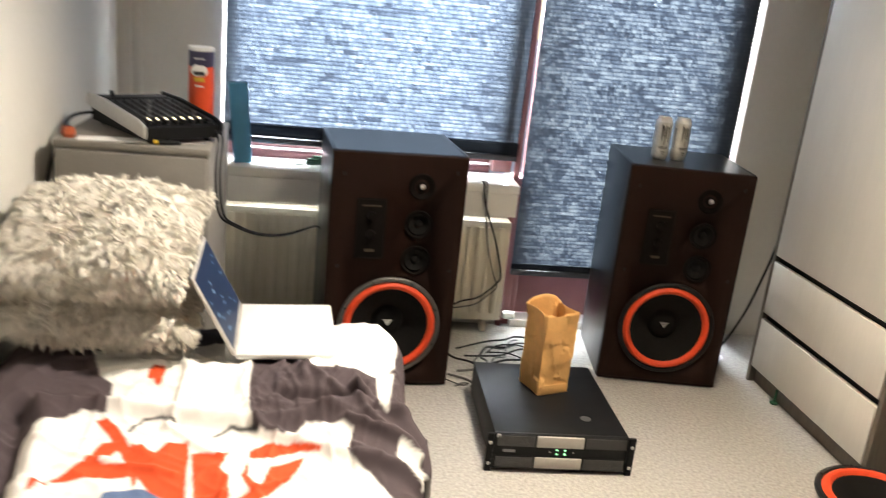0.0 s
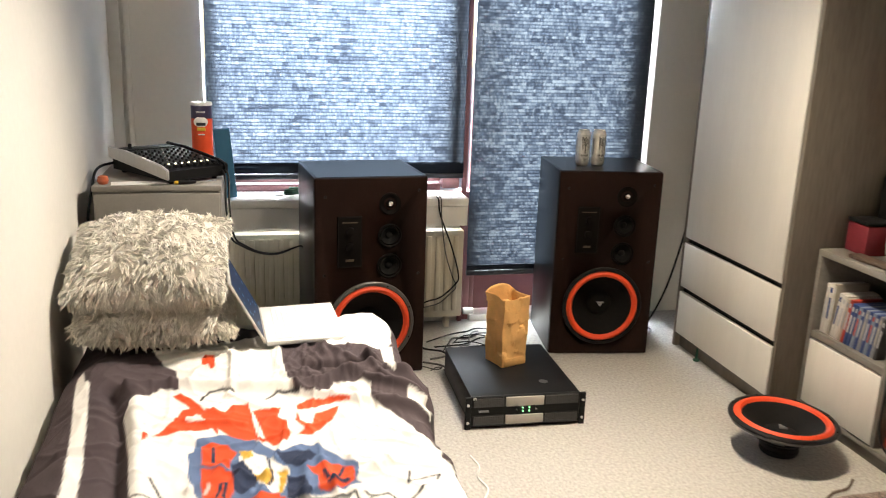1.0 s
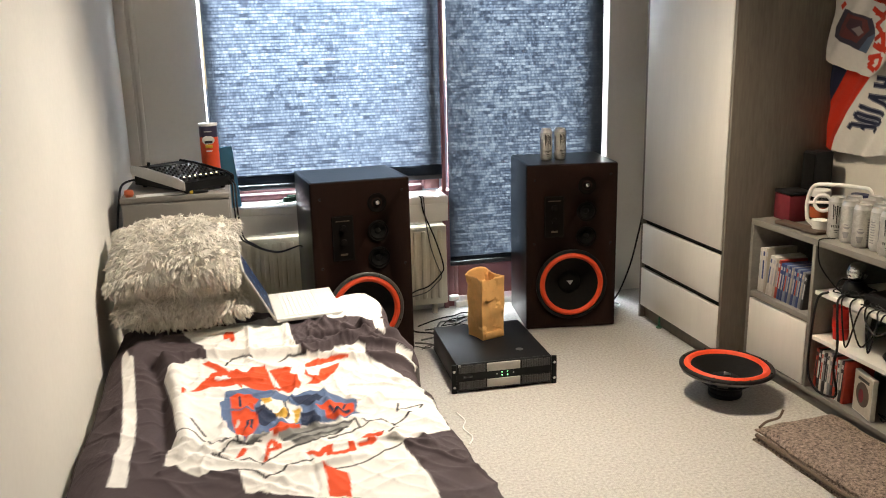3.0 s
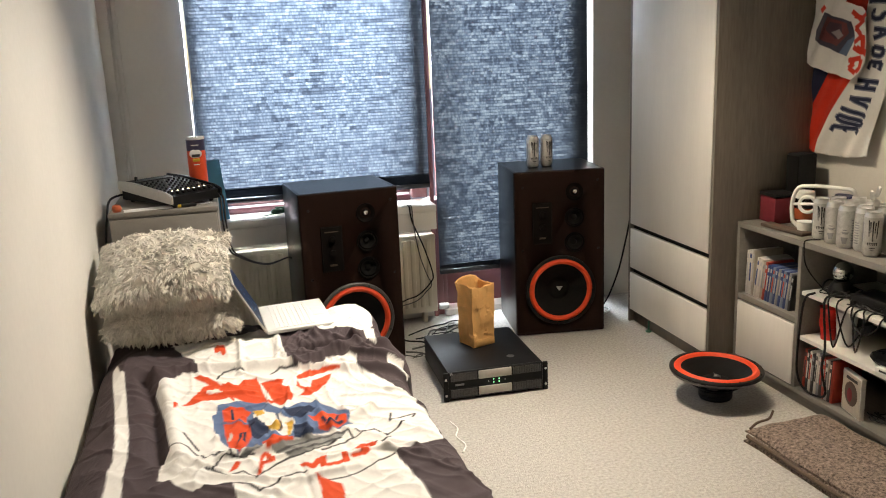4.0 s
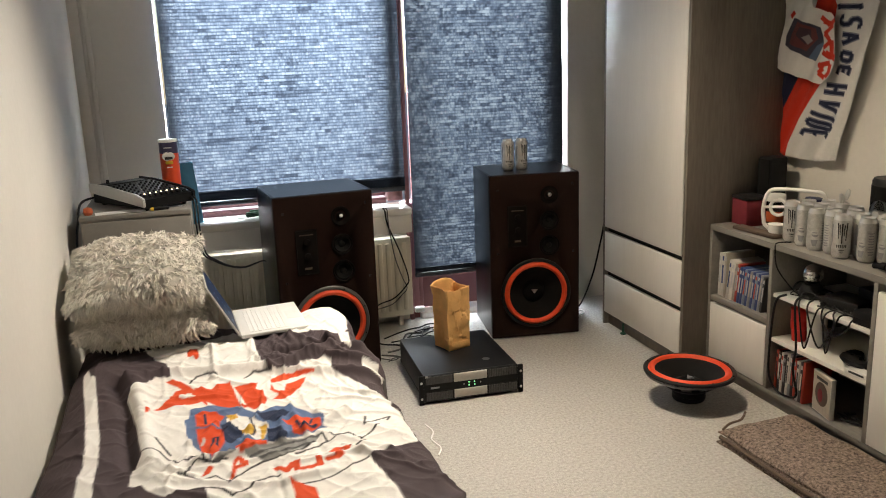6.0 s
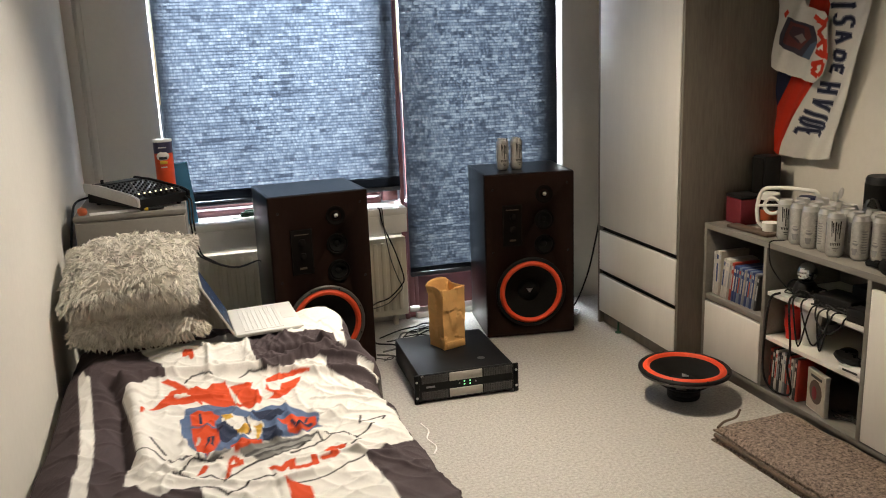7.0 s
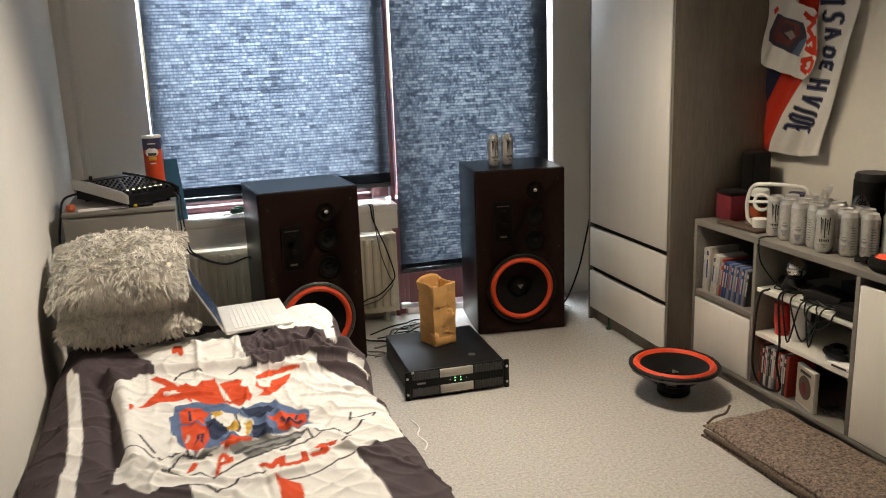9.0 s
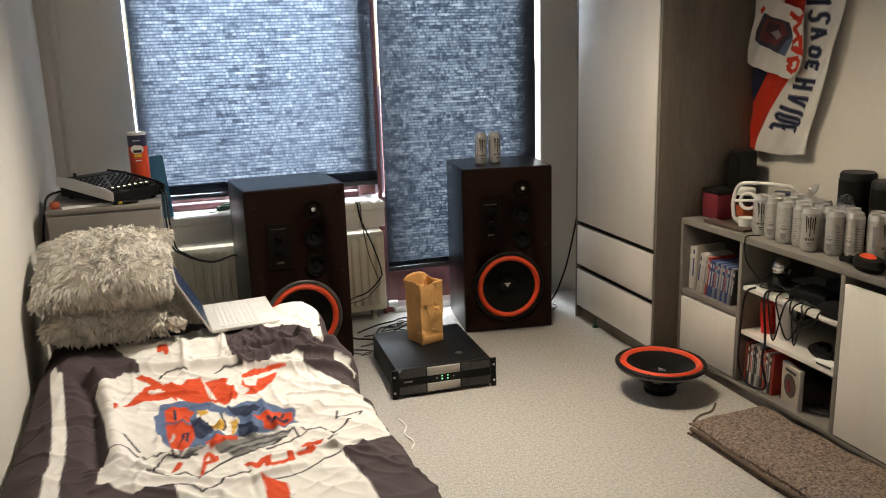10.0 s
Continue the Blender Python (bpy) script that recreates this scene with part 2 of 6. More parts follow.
CASES = [mat("case_" + n, c, 0.35, var=0.15, scale=50) for n, c in (
    ("white", (0.62, 0.60, 0.56)), ("cream", (0.42, 0.38, 0.32)), ("red", (0.42, 0.05, 0.03)), ("navy", (0.03, 0.06, 0.19)),
    ("grey", (0.25, 0.26, 0.28)), ("pale_blue", (0.20, 0.25, 0.34)), ("black", (0.03, 0.03, 0.035)))]


# ---- shapes ----
def link(bm, verts, m):
    bmesh.ops.transform(bm, matrix=m, verts=verts)


def box(x0, x1, y0, y1, z0, z1, bev=0.003, bm=None, m=None, seg=2):
    bm = bm or bmesh.new()
    vs = bmesh.ops.create_cube(bm, size=1.0)["verts"]
    link(bm, vs, Matrix.Translation(((x0 + x1) / 2, (y0 + y1) / 2, (z0 + z1) / 2)) @ Matrix.Diagonal((x1 - x0, y1 - y0, z1 - z0, 1)))
    if bev:
        es = {e for v in vs for e in v.link_edges}
        out = bmesh.ops.bevel(bm, geom=list(es), offset=bev, segments=seg, affect="EDGES", profile=0.5)
        vs = list({v for f in out["faces"] for v in f.verts} | {v for v in vs if v.is_valid})
    if m is not None:
        link(bm, vs, m)
    return bm


def lathe(profile, seg=40, bm=None, m=None, cap=False):
    """A turned shape about z from (radius, height) pairs."""
    bm = bm or bmesh.new()
    rings, verts = [], []
    for r, z in profile:
        if r < 1e-5:
            ring = [bm.verts.new((0, 0, z))]
        else:
            ring = [bm.verts.new((r * math.cos(2 * math.pi * i / seg), r * math.sin(2 * math.pi * i / seg), z)) for i in range(seg)]
        rings.append(ring)
        verts += ring
    for a, b in zip(rings, rings[1:]):
        for i in range(seg):
            j = (i + 1) % seg
            q = [a[i % len(a)], a[j % len(a)], b[j % len(b)], b[i % len(b)]]
            q = list(dict.fromkeys(q))
            if len(q) > 2:
                bm.faces.new(q)
    if m is not None:
        link(bm, verts, m)
    return bm


def tube(points, r, seg=8, bm=None, steps=6):
    """A round cord along a smooth curve through the points."""
    bm = bm or bmesh.new()
    p = [Vector(q) for q in points]
    p = [p[0] * 2 - p[1]] + p + [p[-1] * 2 - p[-2]]
    path = []
    for i in range(1, len(p) - 2):
        for k in range(steps):
            t = k / steps
            a, b, c, d = p[i - 1], p[i], p[i + 1], p[i + 2]
            path.append(0.5 * (2 * b + (c - a) * t + (2 * a - 5 * b + 4 * c - d) * t * t + (3 * b - a - 3 * c + d) * t ** 3))
    path.append(p[-2])
    last, up = None, Vector((0.31, 0.17, 0.93))
    for i, q in enumerate(path):
        d = (path[min(i + 1, len(path) - 1)] - path[max(i - 1, 0)]).normalized()
        s = d.cross(up)
        s = s.normalized() if s.length > 1e-4 else Vector((1, 0, 0))
        n = s.cross(d)
        ring = [bm.verts.new(q + r * (math.cos(2 * math.pi * k / seg) * s + math.sin(2 * math.pi * k / seg) * n)) for k in range(seg)]
        if last:
            for k in range(seg):
                bm.faces.new((last[k], last[(k + 1) % seg], ring[(k + 1) % seg], ring[k]))
        else:
            bm.faces.new(ring[::-1])
        last = ring
    bm.faces.new(last)
    return bm


def part(name, bm, material, parent=None, label="", m=None, sharp=35):
    data = bpy.data.meshes.new(name)
    bmesh.ops.recalc_face_normals(bm, faces=bm.faces[:])
    bm.to_mesh(data)
    bm.free()
    data.materials.append(material)
    data.polygons.foreach_set("use_smooth", [True] * len(data.polygons))
    data.set_sharp_from_angle(angle=radians(sharp))
    ob = new(name, data)
    ob.parent = parent
    if m is not None:
        ob.matrix_basis = m
    return tagged(ob, label)


def thing(name, m, label, category, group="", kind=""):
    ob = new(name)
    ob.empty_display_size = 0.05
    ob.matrix_basis = m
    return tagged(ob, label, category, group, kind)


def solid(name, bm, material, label, category, m=None, group="", kind="", sharp=35):
    return tagged(part(name, bm, material, None, "", m, sharp), label, category, group, kind)


def inside(px, py, poly):
    hit = np.zeros(px.shape, bool)
    for (x0, y0), (x1, y1) in zip(poly, poly[1:] + poly[:1]):
        if y0 != y1:
            hit ^= ((y0 > py) != (y1 > py)) & (px < (x1 - x0) * (py - y0) / (y1 - y0) + x0)
    return hit


def near_line(px, py, pts, w, square=False):
    hit = np.zeros(px.shape, bool)
    for (x0, y0), (x1, y1) in zip(pts, pts[1:]):
        dx, dy = x1 - x0, y1 - y0
        t = np.clip(((px - x0) * dx + (py - y0) * dy) / (dx * dx + dy * dy + 1e-12), 0, 1)
        if square:
            run, L = ((px - x0) * dx + (py - y0) * dy), math.hypot(dx, dy)
            hit |= (np.abs((px - x0) * dy - (py - y0) * dx) / L < w) & (run > -0.2 * w * L) & (run < L * L + 0.2 * w * L)
        else:
            hit |= (px - x0 - t * dx) ** 2 + (py - y0 - t * dy) ** 2 < w * w
    return hit


def sheet(name, co, nu, nv, dye, material, keep=None, parent=None):
    """A grid of cloth: co is (nu*nv, 3), dye a colour for each of its points."""
    idx = np.arange(nu * nv).reshape(nu, nv)
    faces = np.stack([idx[:-1, :-1], idx[1:, :-1], idx[1:, 1:], idx[:-1, 1:]], -1).reshape(-1, 4)
    if keep is not None:
        faces = faces[keep[faces].all(1)]
    data = bpy.data.meshes.new(name)
    data.from_pydata([tuple(c) for c in co.tolist()], [], faces.tolist())
    a = data.color_attributes.new("dye", "FLOAT_COLOR", "POINT")
    a.data.foreach_set("color", np.concatenate([dye, np.ones((len(dye), 1))], 1).ravel())
    data.materials.append(material)
    data.polygons.foreach_set("use_smooth", [True] * len(data.polygons))
    ob = new(name, data)
    ob.parent = parent
    return ob


# ---- the room ----
X0, X1, Y0, Y1, TOP = -0.70, 2.52, -2.1, 3.50, 2.55
solid("floor", box(X0 - 0.2, X1 + 0.2, Y0 - 0.2, Y1 + 0.3, -0.12, 0.0, 0), CARPET, "grey-beige speckled loop carpet", "floor", kind="structure")
solid("ceiling", box(X0 - 0.2, X1 + 0.2, Y0 - 0.2, Y1 + 0.3, TOP, TOP + 0.12, 0), CEIL, "plain white painted ceiling", "ceiling", kind="structure")
solid("wall_west", box(-0.25, 0, -6.0, 0.3, 0, TOP, 0), WALL, "cream painted plaster wall beside the bed", "wall", m=pose(-0.692, Y1, 0, 0, 0, 1.25), kind="structure")
solid("wall_east", box(X1, X1 + 0.2, Y0 - 0.2, Y1 + 0.3, 0, TOP, 0), WALL, "cream painted plaster wall behind the shelves", "wall", kind="structure")
solid("wall_south", box(X0, X1, Y0 - 0.2, Y0, 0, TOP, 0), WALL, "plain cream painted wall", "wall", kind="structure")
WX0, WX1, MX, HEAD = -0.292, 2.0, 0.985, 2.32
bm = box(X0, WX0, Y1, Y1 + 0.25, 0, TOP, 0)
box(WX1, X1, Y1, Y1 + 0.25, 0, TOP, 0, bm)
box(WX0, WX1, Y1, Y1 + 0.25, HEAD, TOP, 0, bm)
box(WX0, MX, Y1, Y1 + 0.25, 0, 0.60, 0, bm)
solid("wall_north", bm, WALL, "cream wall with a window and balcony door", "wall", kind="structure")
solid("corner_moulding", box(X0 + 0.001, -0.640, 3.478, 3.499, 0, TOP, 0.004), WALL, "painted upright strip boxing in the corner", "trim", kind="structure")
solid("corner_moulding", box(-0.625, -0.600, 3.488, 3.499, 0, TOP, 0.004), WALL, "narrow painted upright strip beside the corner", "trim", kind="structure")

# window and balcony door
FY0, FY1 = 3.545, 3.61
win = thing("window_1", pose(0, 0, 0), "burgundy wooden window behind a pleated blind", "window", kind="structure")
for n, a in (("side_frame", (WX0 + 0.028, WX0 + 0.075, 3.497, FY1, 0.72, HEAD)), ("side_frame", (MX - 0.11, MX - 0.022, 3.497, FY1, 0.72, HEAD)),
             ("top_frame", (WX0 + 0.075, MX - 0.11, FY0, FY1, HEAD - 0.1, HEAD)), ("bottom_frame", (WX0 + 0.075, MX - 0.11, FY0, FY1, 0.70, 0.735)),
             ("bottom_rail", (WX0 + 0.075, MX - 0.11, FY0 + 0.012, FY1, 0.747, 0.84))):
    part(n, box(*a, bev=0.004), BURGUNDY, win)
pane = part("pane", box(WX0 + 0.075, MX - 0.11, 3.575, 3.581, 0.84, HEAD - 0.1, 0), PANE, win)
pane.visible_shadow = False
post = solid("window_post", box(MX - 0.011, MX + 0.014, 3.476, 3.502, 0.0, HEAD, 0.004), BURGUNDY, "burgundy wooden post between window and door", "window post", kind="structure")
solid("post_foot", box(MX + 0.001, MX + 0.0545, 3.503, FY1, 0.0, 0.70, 0.003), BURGUNDY, "burgundy board filling beside the door post", "window post", kind="structure")
door = thing("door_1", pose(0, 0, 0), "burgundy balcony door behind a lowered pleated blind", "door", kind="structure")
for n, a in (("stile", (MX + 0.055, MX + 0.085, FY0 - 0.02, FY1, 0.03, HEAD)), ("stile", (WX1 - 0.185, WX1 - 0.036, 3.497, FY1, 0.036, HEAD)),
             ("top_rail", (MX + 0.085, WX1 - 0.185, FY0 - 0.02, FY1, HEAD - 0.1, HEAD)), ("kick_panel", (MX + 0.085, WX1 - 0.185, FY0 - 0.01, FY1, 0.05, 0.235)),
             ("lower_rail", (MX + 0.085, WX1 - 0.185, FY0 - 0.02, FY1, 0.2355, 0.262))):
    part(n, box(*a, bev=0.004), BURGUNDY, door)
for x0, x1 in ((WX0 + 0.001, WX0 + 0.0275), (WX1 - 0.0355, WX1 - 0.001)):
    pane = part("side_pane", box(x0, x1, 3.575, 3.581, 0.70 if x0 < 0 else 0.036, HEAD - 0.001, 0), PANE, win if x0 < 0 else door, "narrow glass strip at the frame")
    pane.visible_shadow = False
pane = part("pane", box(MX + 0.085, WX1 - 0.185, 3.575, 3.581, 0.262, HEAD - 0.1, 0), PANE, door)
pane.visible_shadow = False
solid("door_threshold", box(MX + 0.055, WX1, 3.47, 3.75, 0.0, 0.035, 0.004), SILL, "pale worn threshold below the balcony door", "threshold", kind="structure")
solid("ground", box(-15, 15, 3.76, 40, -0.4, -0.3, 0), mat("paving_grey", (0.35, 0.34, 0.33), 0.9, var=0.2, scale=3, fine=30), "pale grey paving outside the window", "ground", kind="structure")


def blind(name, x0, x1, z0, z1, y, pitch, seed, passing, shade_band, dashes, contrast, label):
    t = thing(name, pose(x0, y, z0), label, "window blind")
    bm = bmesh.new()
    rows = int((z1 - z0) / pitch)
    cols = 24
    rng = random.Random(seed)
    last = None
    for k in range(rows * 2 + 1):
        z = k * pitch / 2
        d = (0.0065 if k % 2 else -0.0065) + rng.uniform(-0.0008, 0.0008)
        ring = [bm.verts.new(((x1 - x0) * i / cols, d + 0.003 * math.sin(3.1 * i / cols + z * 2), z + 0.0012 * math.sin(i * 0.5 + k * 0.05))) for i in range(cols + 1)]
        if last:
            for i in range(cols):
                bm.faces.new((last[i], last[i + 1], ring[i + 1], ring[i]))
        last = ring
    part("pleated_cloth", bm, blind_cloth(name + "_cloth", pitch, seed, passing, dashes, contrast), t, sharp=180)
    # the frame's shade along the blind's foot is added as dense, dim pleats
    bm, last, n = bmesh.new(), None, int(shade_band / 0.0034)
    for k in range(n * 2 + 1):
        ring = [bm.verts.new(((x1 - x0) * i / cols, -0.0105 + (0.008 if k % 2 else -0.003) + rng.uniform(-0.001, 0.001), 0.002 + k * 0.0017)) for i in range(cols + 1)]
        if last:
            for i in range(cols):
                bm.faces.new((last[i], last[i + 1], ring[i + 1], ring[i]))
        last = ring
    part("shade_pleats", bm, blind_cloth(name + "_shade", 0.0034, seed + 40, passing * 0.22, 0.0, 0.8), t, "dense dark pleats added for the frame's shade along the foot", sharp=180)
    part("bottom_rail", box(0, x1 - x0, -0.011, 0.011, -0.026, -0.001, 0.003), mat(name + "_rail", (0.045, 0.05, 0.065), 0.5), t, "dark slim bottom rail")
    part("head_rail", box(0, x1 - x0, -0.016, 0.016, rows * pitch, rows * pitch + 0.035, 0.003), mat(name + "_head", (0.05, 0.055, 0.07), 0.5), t)
    return t


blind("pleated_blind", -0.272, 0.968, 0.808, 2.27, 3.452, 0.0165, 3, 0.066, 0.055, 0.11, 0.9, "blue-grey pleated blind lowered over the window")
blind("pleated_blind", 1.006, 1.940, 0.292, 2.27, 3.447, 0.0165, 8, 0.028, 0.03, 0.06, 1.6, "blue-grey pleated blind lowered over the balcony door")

# sill and radiator
bm = box(X0 + 0.01, 0.968, 3.312, 3.545, 0.665, 0.705, 0.005)
sill = thing("window_sill", pose(0, 0, 0), "white deep window sill with a boxed front", "window sill", kind="structure")
part("sill_board", bm, SILL, sill)
part("front_board", box(X0 + 0.01, 0.966, 3.316, 3.336, 0.565, 0.665, 0.003), SILL, sill)
part("end_board", box(0.946, 0.966, 3.336, 3.50, 0.565, 0.665, 0.003), SILL, sill)
rad = thing("radiator", pose(0, 0, 0), "cream steel panel radiator with upright ribs", "radiator")
bm = box(-0.30, 0.968, 3.378, 3.392, 0.065, 0.525, 0.004)
part("front_panel", bm, RADIATOR, rad)
k = 0
while k * 0.046 < 1.20:
    x = -0.27 + k * 0.046
    part("rib", box(x - 0.013, x + 0.013, 3.366, 3.380, 0.10, 0.50, 0.006), RADIATOR, rad)
    k += 1
part("top_grille", box(-0.30, 0.968, 3.392, 3.46, 0.505, 0.522, 0.003), RADIATOR, rad)
part("back_panel", box(-0.30, 0.968, 3.455, 3.468, 0.065, 0.505, 0.003), RADIATOR, rad)
part("side_cover", box(0.955, 0.972, 3.394, 3.454, 0.07, 0.502, 0.003), RADIATOR, rad)
part("valve", lathe([(0, 0), (0.017, 0), (0.02, 0.02), (0.017, 0.055), (0, 0.058)], 16, m=pose(0.99, 3.43, 0.075, 0, 90, 0)), WHITE_PLASTIC, rad)
for x in (-0.2, 0.9):
    part("bracket_foot", box(x - 0.012, x + 0.012, 3.40, 3.45, 0.0, 0.07, 0.002), RADIATOR, rad)

# assumed ceiling spots above the middle of the room, out of view
lampt = thing("ceiling_spots", pose(1.10, 2.06, TOP), "assumed white ceiling bar with three lit spot heads, out of view", "ceiling light")
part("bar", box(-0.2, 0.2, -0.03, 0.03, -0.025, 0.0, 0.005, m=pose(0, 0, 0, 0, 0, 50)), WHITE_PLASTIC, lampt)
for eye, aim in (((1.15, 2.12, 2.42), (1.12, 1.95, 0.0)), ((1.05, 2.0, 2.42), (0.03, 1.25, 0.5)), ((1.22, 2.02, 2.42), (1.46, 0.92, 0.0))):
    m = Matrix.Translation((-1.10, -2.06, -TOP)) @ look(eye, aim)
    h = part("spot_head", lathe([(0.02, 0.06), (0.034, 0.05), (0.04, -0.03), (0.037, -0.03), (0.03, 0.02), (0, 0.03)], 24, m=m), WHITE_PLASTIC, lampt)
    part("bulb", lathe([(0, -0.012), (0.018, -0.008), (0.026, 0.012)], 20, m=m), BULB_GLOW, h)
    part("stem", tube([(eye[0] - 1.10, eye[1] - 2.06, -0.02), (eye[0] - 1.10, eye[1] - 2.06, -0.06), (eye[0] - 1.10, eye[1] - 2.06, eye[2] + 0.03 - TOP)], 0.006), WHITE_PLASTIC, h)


# ---- loudspeakers ----
def driver(parent, name, x, z, r, y, label=""):
    """A small round cone driver sunk in the front."""
    m = pose(x, y, z, 90, 0, 0)
    d = part(name, lathe([(r, 0), (r, 0.006), (r * 0.94, 0.008), (r * 0.86, 0.004), (r * 0.84, -0.002)], 36, m=m), FRONT_BLACK, parent, label)
    part("cone", lathe([(r * 0.84, -0.002), (r * 0.72, 0.004), (r * 0.62, -0.002), (r * 0.3, -0.014), (r * 0.24, -0.008), (0, -0.002)], 36, m=m), BLACK_MATT, d)
    return d


def woofer(parent, m, rim=GUN):
    """A 38 cm bass driver with a red foam surround, facing +z of m."""
    w = part("woofer", lathe([(0.193, 0), (0.193, 0.008), (0.189, 0.012), (0.178, 0.012), (0.174, 0.006)], 72, m=m), rim, parent, "dark cast frame with bolts")
    part("surround", lathe([(0.174, 0.006), (0.170, 0.012), (0.162, 0.018), (0.154, 0.016), (0.148, 0.009), (0.145, 0.004)], 72, m=m), RED_FOAM, w, "orange-red foam surround")
    part("cone", lathe([(0.145, 0.004), (0.12, -0.012), (0.085, -0.036), (0.062, -0.052), (0.058, -0.046), (0.04, -0.036), (0, -0.031)], 72, m=m), BLACK_MATT, w, "matt black paper cone")
    bm = bmesh.new()
    for a in ((-0.021, 0.012, 0.0, 0.012, 0.0, 0.004, -0.013, 0.004), (0.0, 0.012, 0.021, 0.012, 0.013, 0.004, 0.0, 0.004), (-0.012, 0.001, 0.012, 0.001, 0.003, -0.012, -0.003, -0.012)):
        bm.faces.new([bm.verts.new((a[i], a[i + 1], -0.026)) for i in range(0, 8, 2)])
    out = bmesh.ops.extrude_face_region(bm, geom=bm.faces[:])
    bmesh.ops.translate(bm, vec=(0, 0, -0.008), verts=[v for v in out["geom"] if isinstance(v, bmesh.types.BMVert)])
    link(bm, bm.verts[:], m @ Matrix.Diagonal((0.85, 0.85, 1, 1)))
    part("cap_badge", bm, SILVER, w, "small silver wedge-shaped badge")
    for i in range(8):
        a = math.pi / 8 + i * math.pi / 4
        part("bolt", lathe([(0, 0.011), (0.004, 0.011), (0.0035, 0.0145), (0, 0.015)], 10, m=m @ Matrix.Translation((0.1835 * math.cos(a), 0.1835 * math.sin(a), 0.001))), BLACK_METAL, w)
    return w


def loudspeaker(m, label, rim):
    W, D, H = 0.49, 0.455, 0.90
    t = thing("loudspeaker", m, label, "loudspeaker", "pair of floor speakers")
    part("side_panel", box(-W / 2, -W / 2 + 0.018, 0.022, D, 0.004, H, 0.003), VINYL, t, "black wood-grain vinyl side")
    part("side_panel", box(W / 2 - 0.018, W / 2, 0.022, D, 0.004, H, 0.003), VINYL, t, "black wood-grain vinyl side")
    part("top_panel", box(-W / 2 + 0.016, W / 2 - 0.016, 0.0222, D, H - 0.018, H - 0.0004, 0), VINYL, t, "black wood-grain vinyl top")
    part("bottom_panel", box(-W / 2 + 0.016, W / 2 - 0.016, 0.0222, D, 0.0045, 0.022, 0), VINYL, t)
    part("back_panel", box(-W / 2 + 0.016, W / 2 - 0.016, D - 0.018, D - 0.001, 0.022, H - 0.018, 0), VINYL, t)
    front = part("front_baffle", box(-W / 2 + 0.001, W / 2 - 0.001, 0, 0.0215, 0.005, H - 0.001, 0.007, seg=3), BAFFLE, t, "dark walnut-brown front")
    bm = bmesh.new()
    for x, z, r in ((0.0, 0.25, 0.172), (0.078, 0.51, 0.045), (0.078, 0.645, 0.042)):
        bmesh.ops.create_cone(bm, cap_ends=True, segments=48, radius1=r, radius2=r, depth=0.2, matrix=m @ pose(x, 0.0, z, 90, 0, 0))
    cut = part("cutter", bm, BAFFLE)
    mod = front.modifiers.new("holes", "BOOLEAN")
    mod.operation, mod.object, mod.solver = "DIFFERENCE", cut, "EXACT"
    bpy.context.view_layer.update()
    holed = bpy.data.meshes.new_from_object(front.evaluated_get(bpy.context.evaluated_depsgraph_get()))
    front.modifiers.remove(mod)
    front.data = holed
    bpy.data.objects.remove(cut)
    woofer(t, pose(0.0, -0.001, 0.25, 90, 0, 0), rim)
    driver(t, "midrange", 0.078, 0.51, 0.055, -0.001)
    driver(t, "midrange", 0.078, 0.645, 0.052, -0.001)
    tw = part("tweeter", lathe([(0.048, 0), (0.048, 0.004), (0.044, 0.006), (0.03, 0.001), (0.022, -0.004), (0.02, -0.002)], 36, m=pose(0.078, -0.001, 0.785, 90, 0, 0)), FRONT_BLACK, t)
    part("dome", lathe([(0.020, -0.002), (0.018, 0.004), (0.012, 0.007), (0, 0.008)], 28, m=pose(0.078, -0.001, 0.785, 90, 0, 0)), FRONT_BLACK, tw)
    part("phase_plug", lathe([(0.0115, 0.006), (0.0105, 0.014), (0.006, 0.018), (0, 0.019)], 24, m=pose(0.078, -0.001, 0.787, 90, 0, 0)), CHROME, tw, "small polished plug")
    p = part("control_panel", box(-0.150, -0.042, -0.004, 0.004, 0.510, 0.735, 0.004), FRONT_BLACK, t, "black panel with two level knobs")
    for x0, x1, z0, z1 in ((-0.147, -0.045, 0.729, 0.732), (-0.147, -0.045, 0.513, 0.516), (-0.147, -0.144, 0.5165, 0.7285), (-0.048, -0.045, 0.5165, 0.7285)):
        part("panel_line", box(x0, x1, -0.0055, -0.0035, z0, z1, 0), DIM_LINE, p)
    for z in (0.672, 0.603):
        part("knob", lathe([(0.017, 0), (0.016, 0.012), (0.012, 0.014), (0, 0.014)], 20, m=pose(-0.095, -0.004, z, 90, 0, 0)), FRONT_BLACK, p)
    part("name_bar", box(-0.130, -0.062, -0.0055, -0.0035, 0.706, 0.711, 0), BRONZE, p)
    part("model_bar", box(-0.113, -0.078, -0.0055, -0.0035, 0.538, 0.548, 0), BRONZE, p)
    for x, z in ((-0.20, 0.82), (0.205, 0.84), (-0.205, 0.48), (0.21, 0.47)):
        part("grille_socket", lathe([(0.007, 0), (0.006, 0.003), (0.003, 0.001), (0, 0)], 12, m=pose(x, -0.001, z, 90, 0, 0)), BLACK, t)
    return t


loudspeaker(pose(0.414, 2.825, 0, 0, 0, 4.8), "tall dark wood loudspeaker with a red-ringed woofer beside the bed", GUN)
loudspeaker(pose(1.545, 2.926, 0, 0, 0, -8.0), "tall dark wood loudspeaker with a red-ringed woofer beside the wardrobe", BLACK)

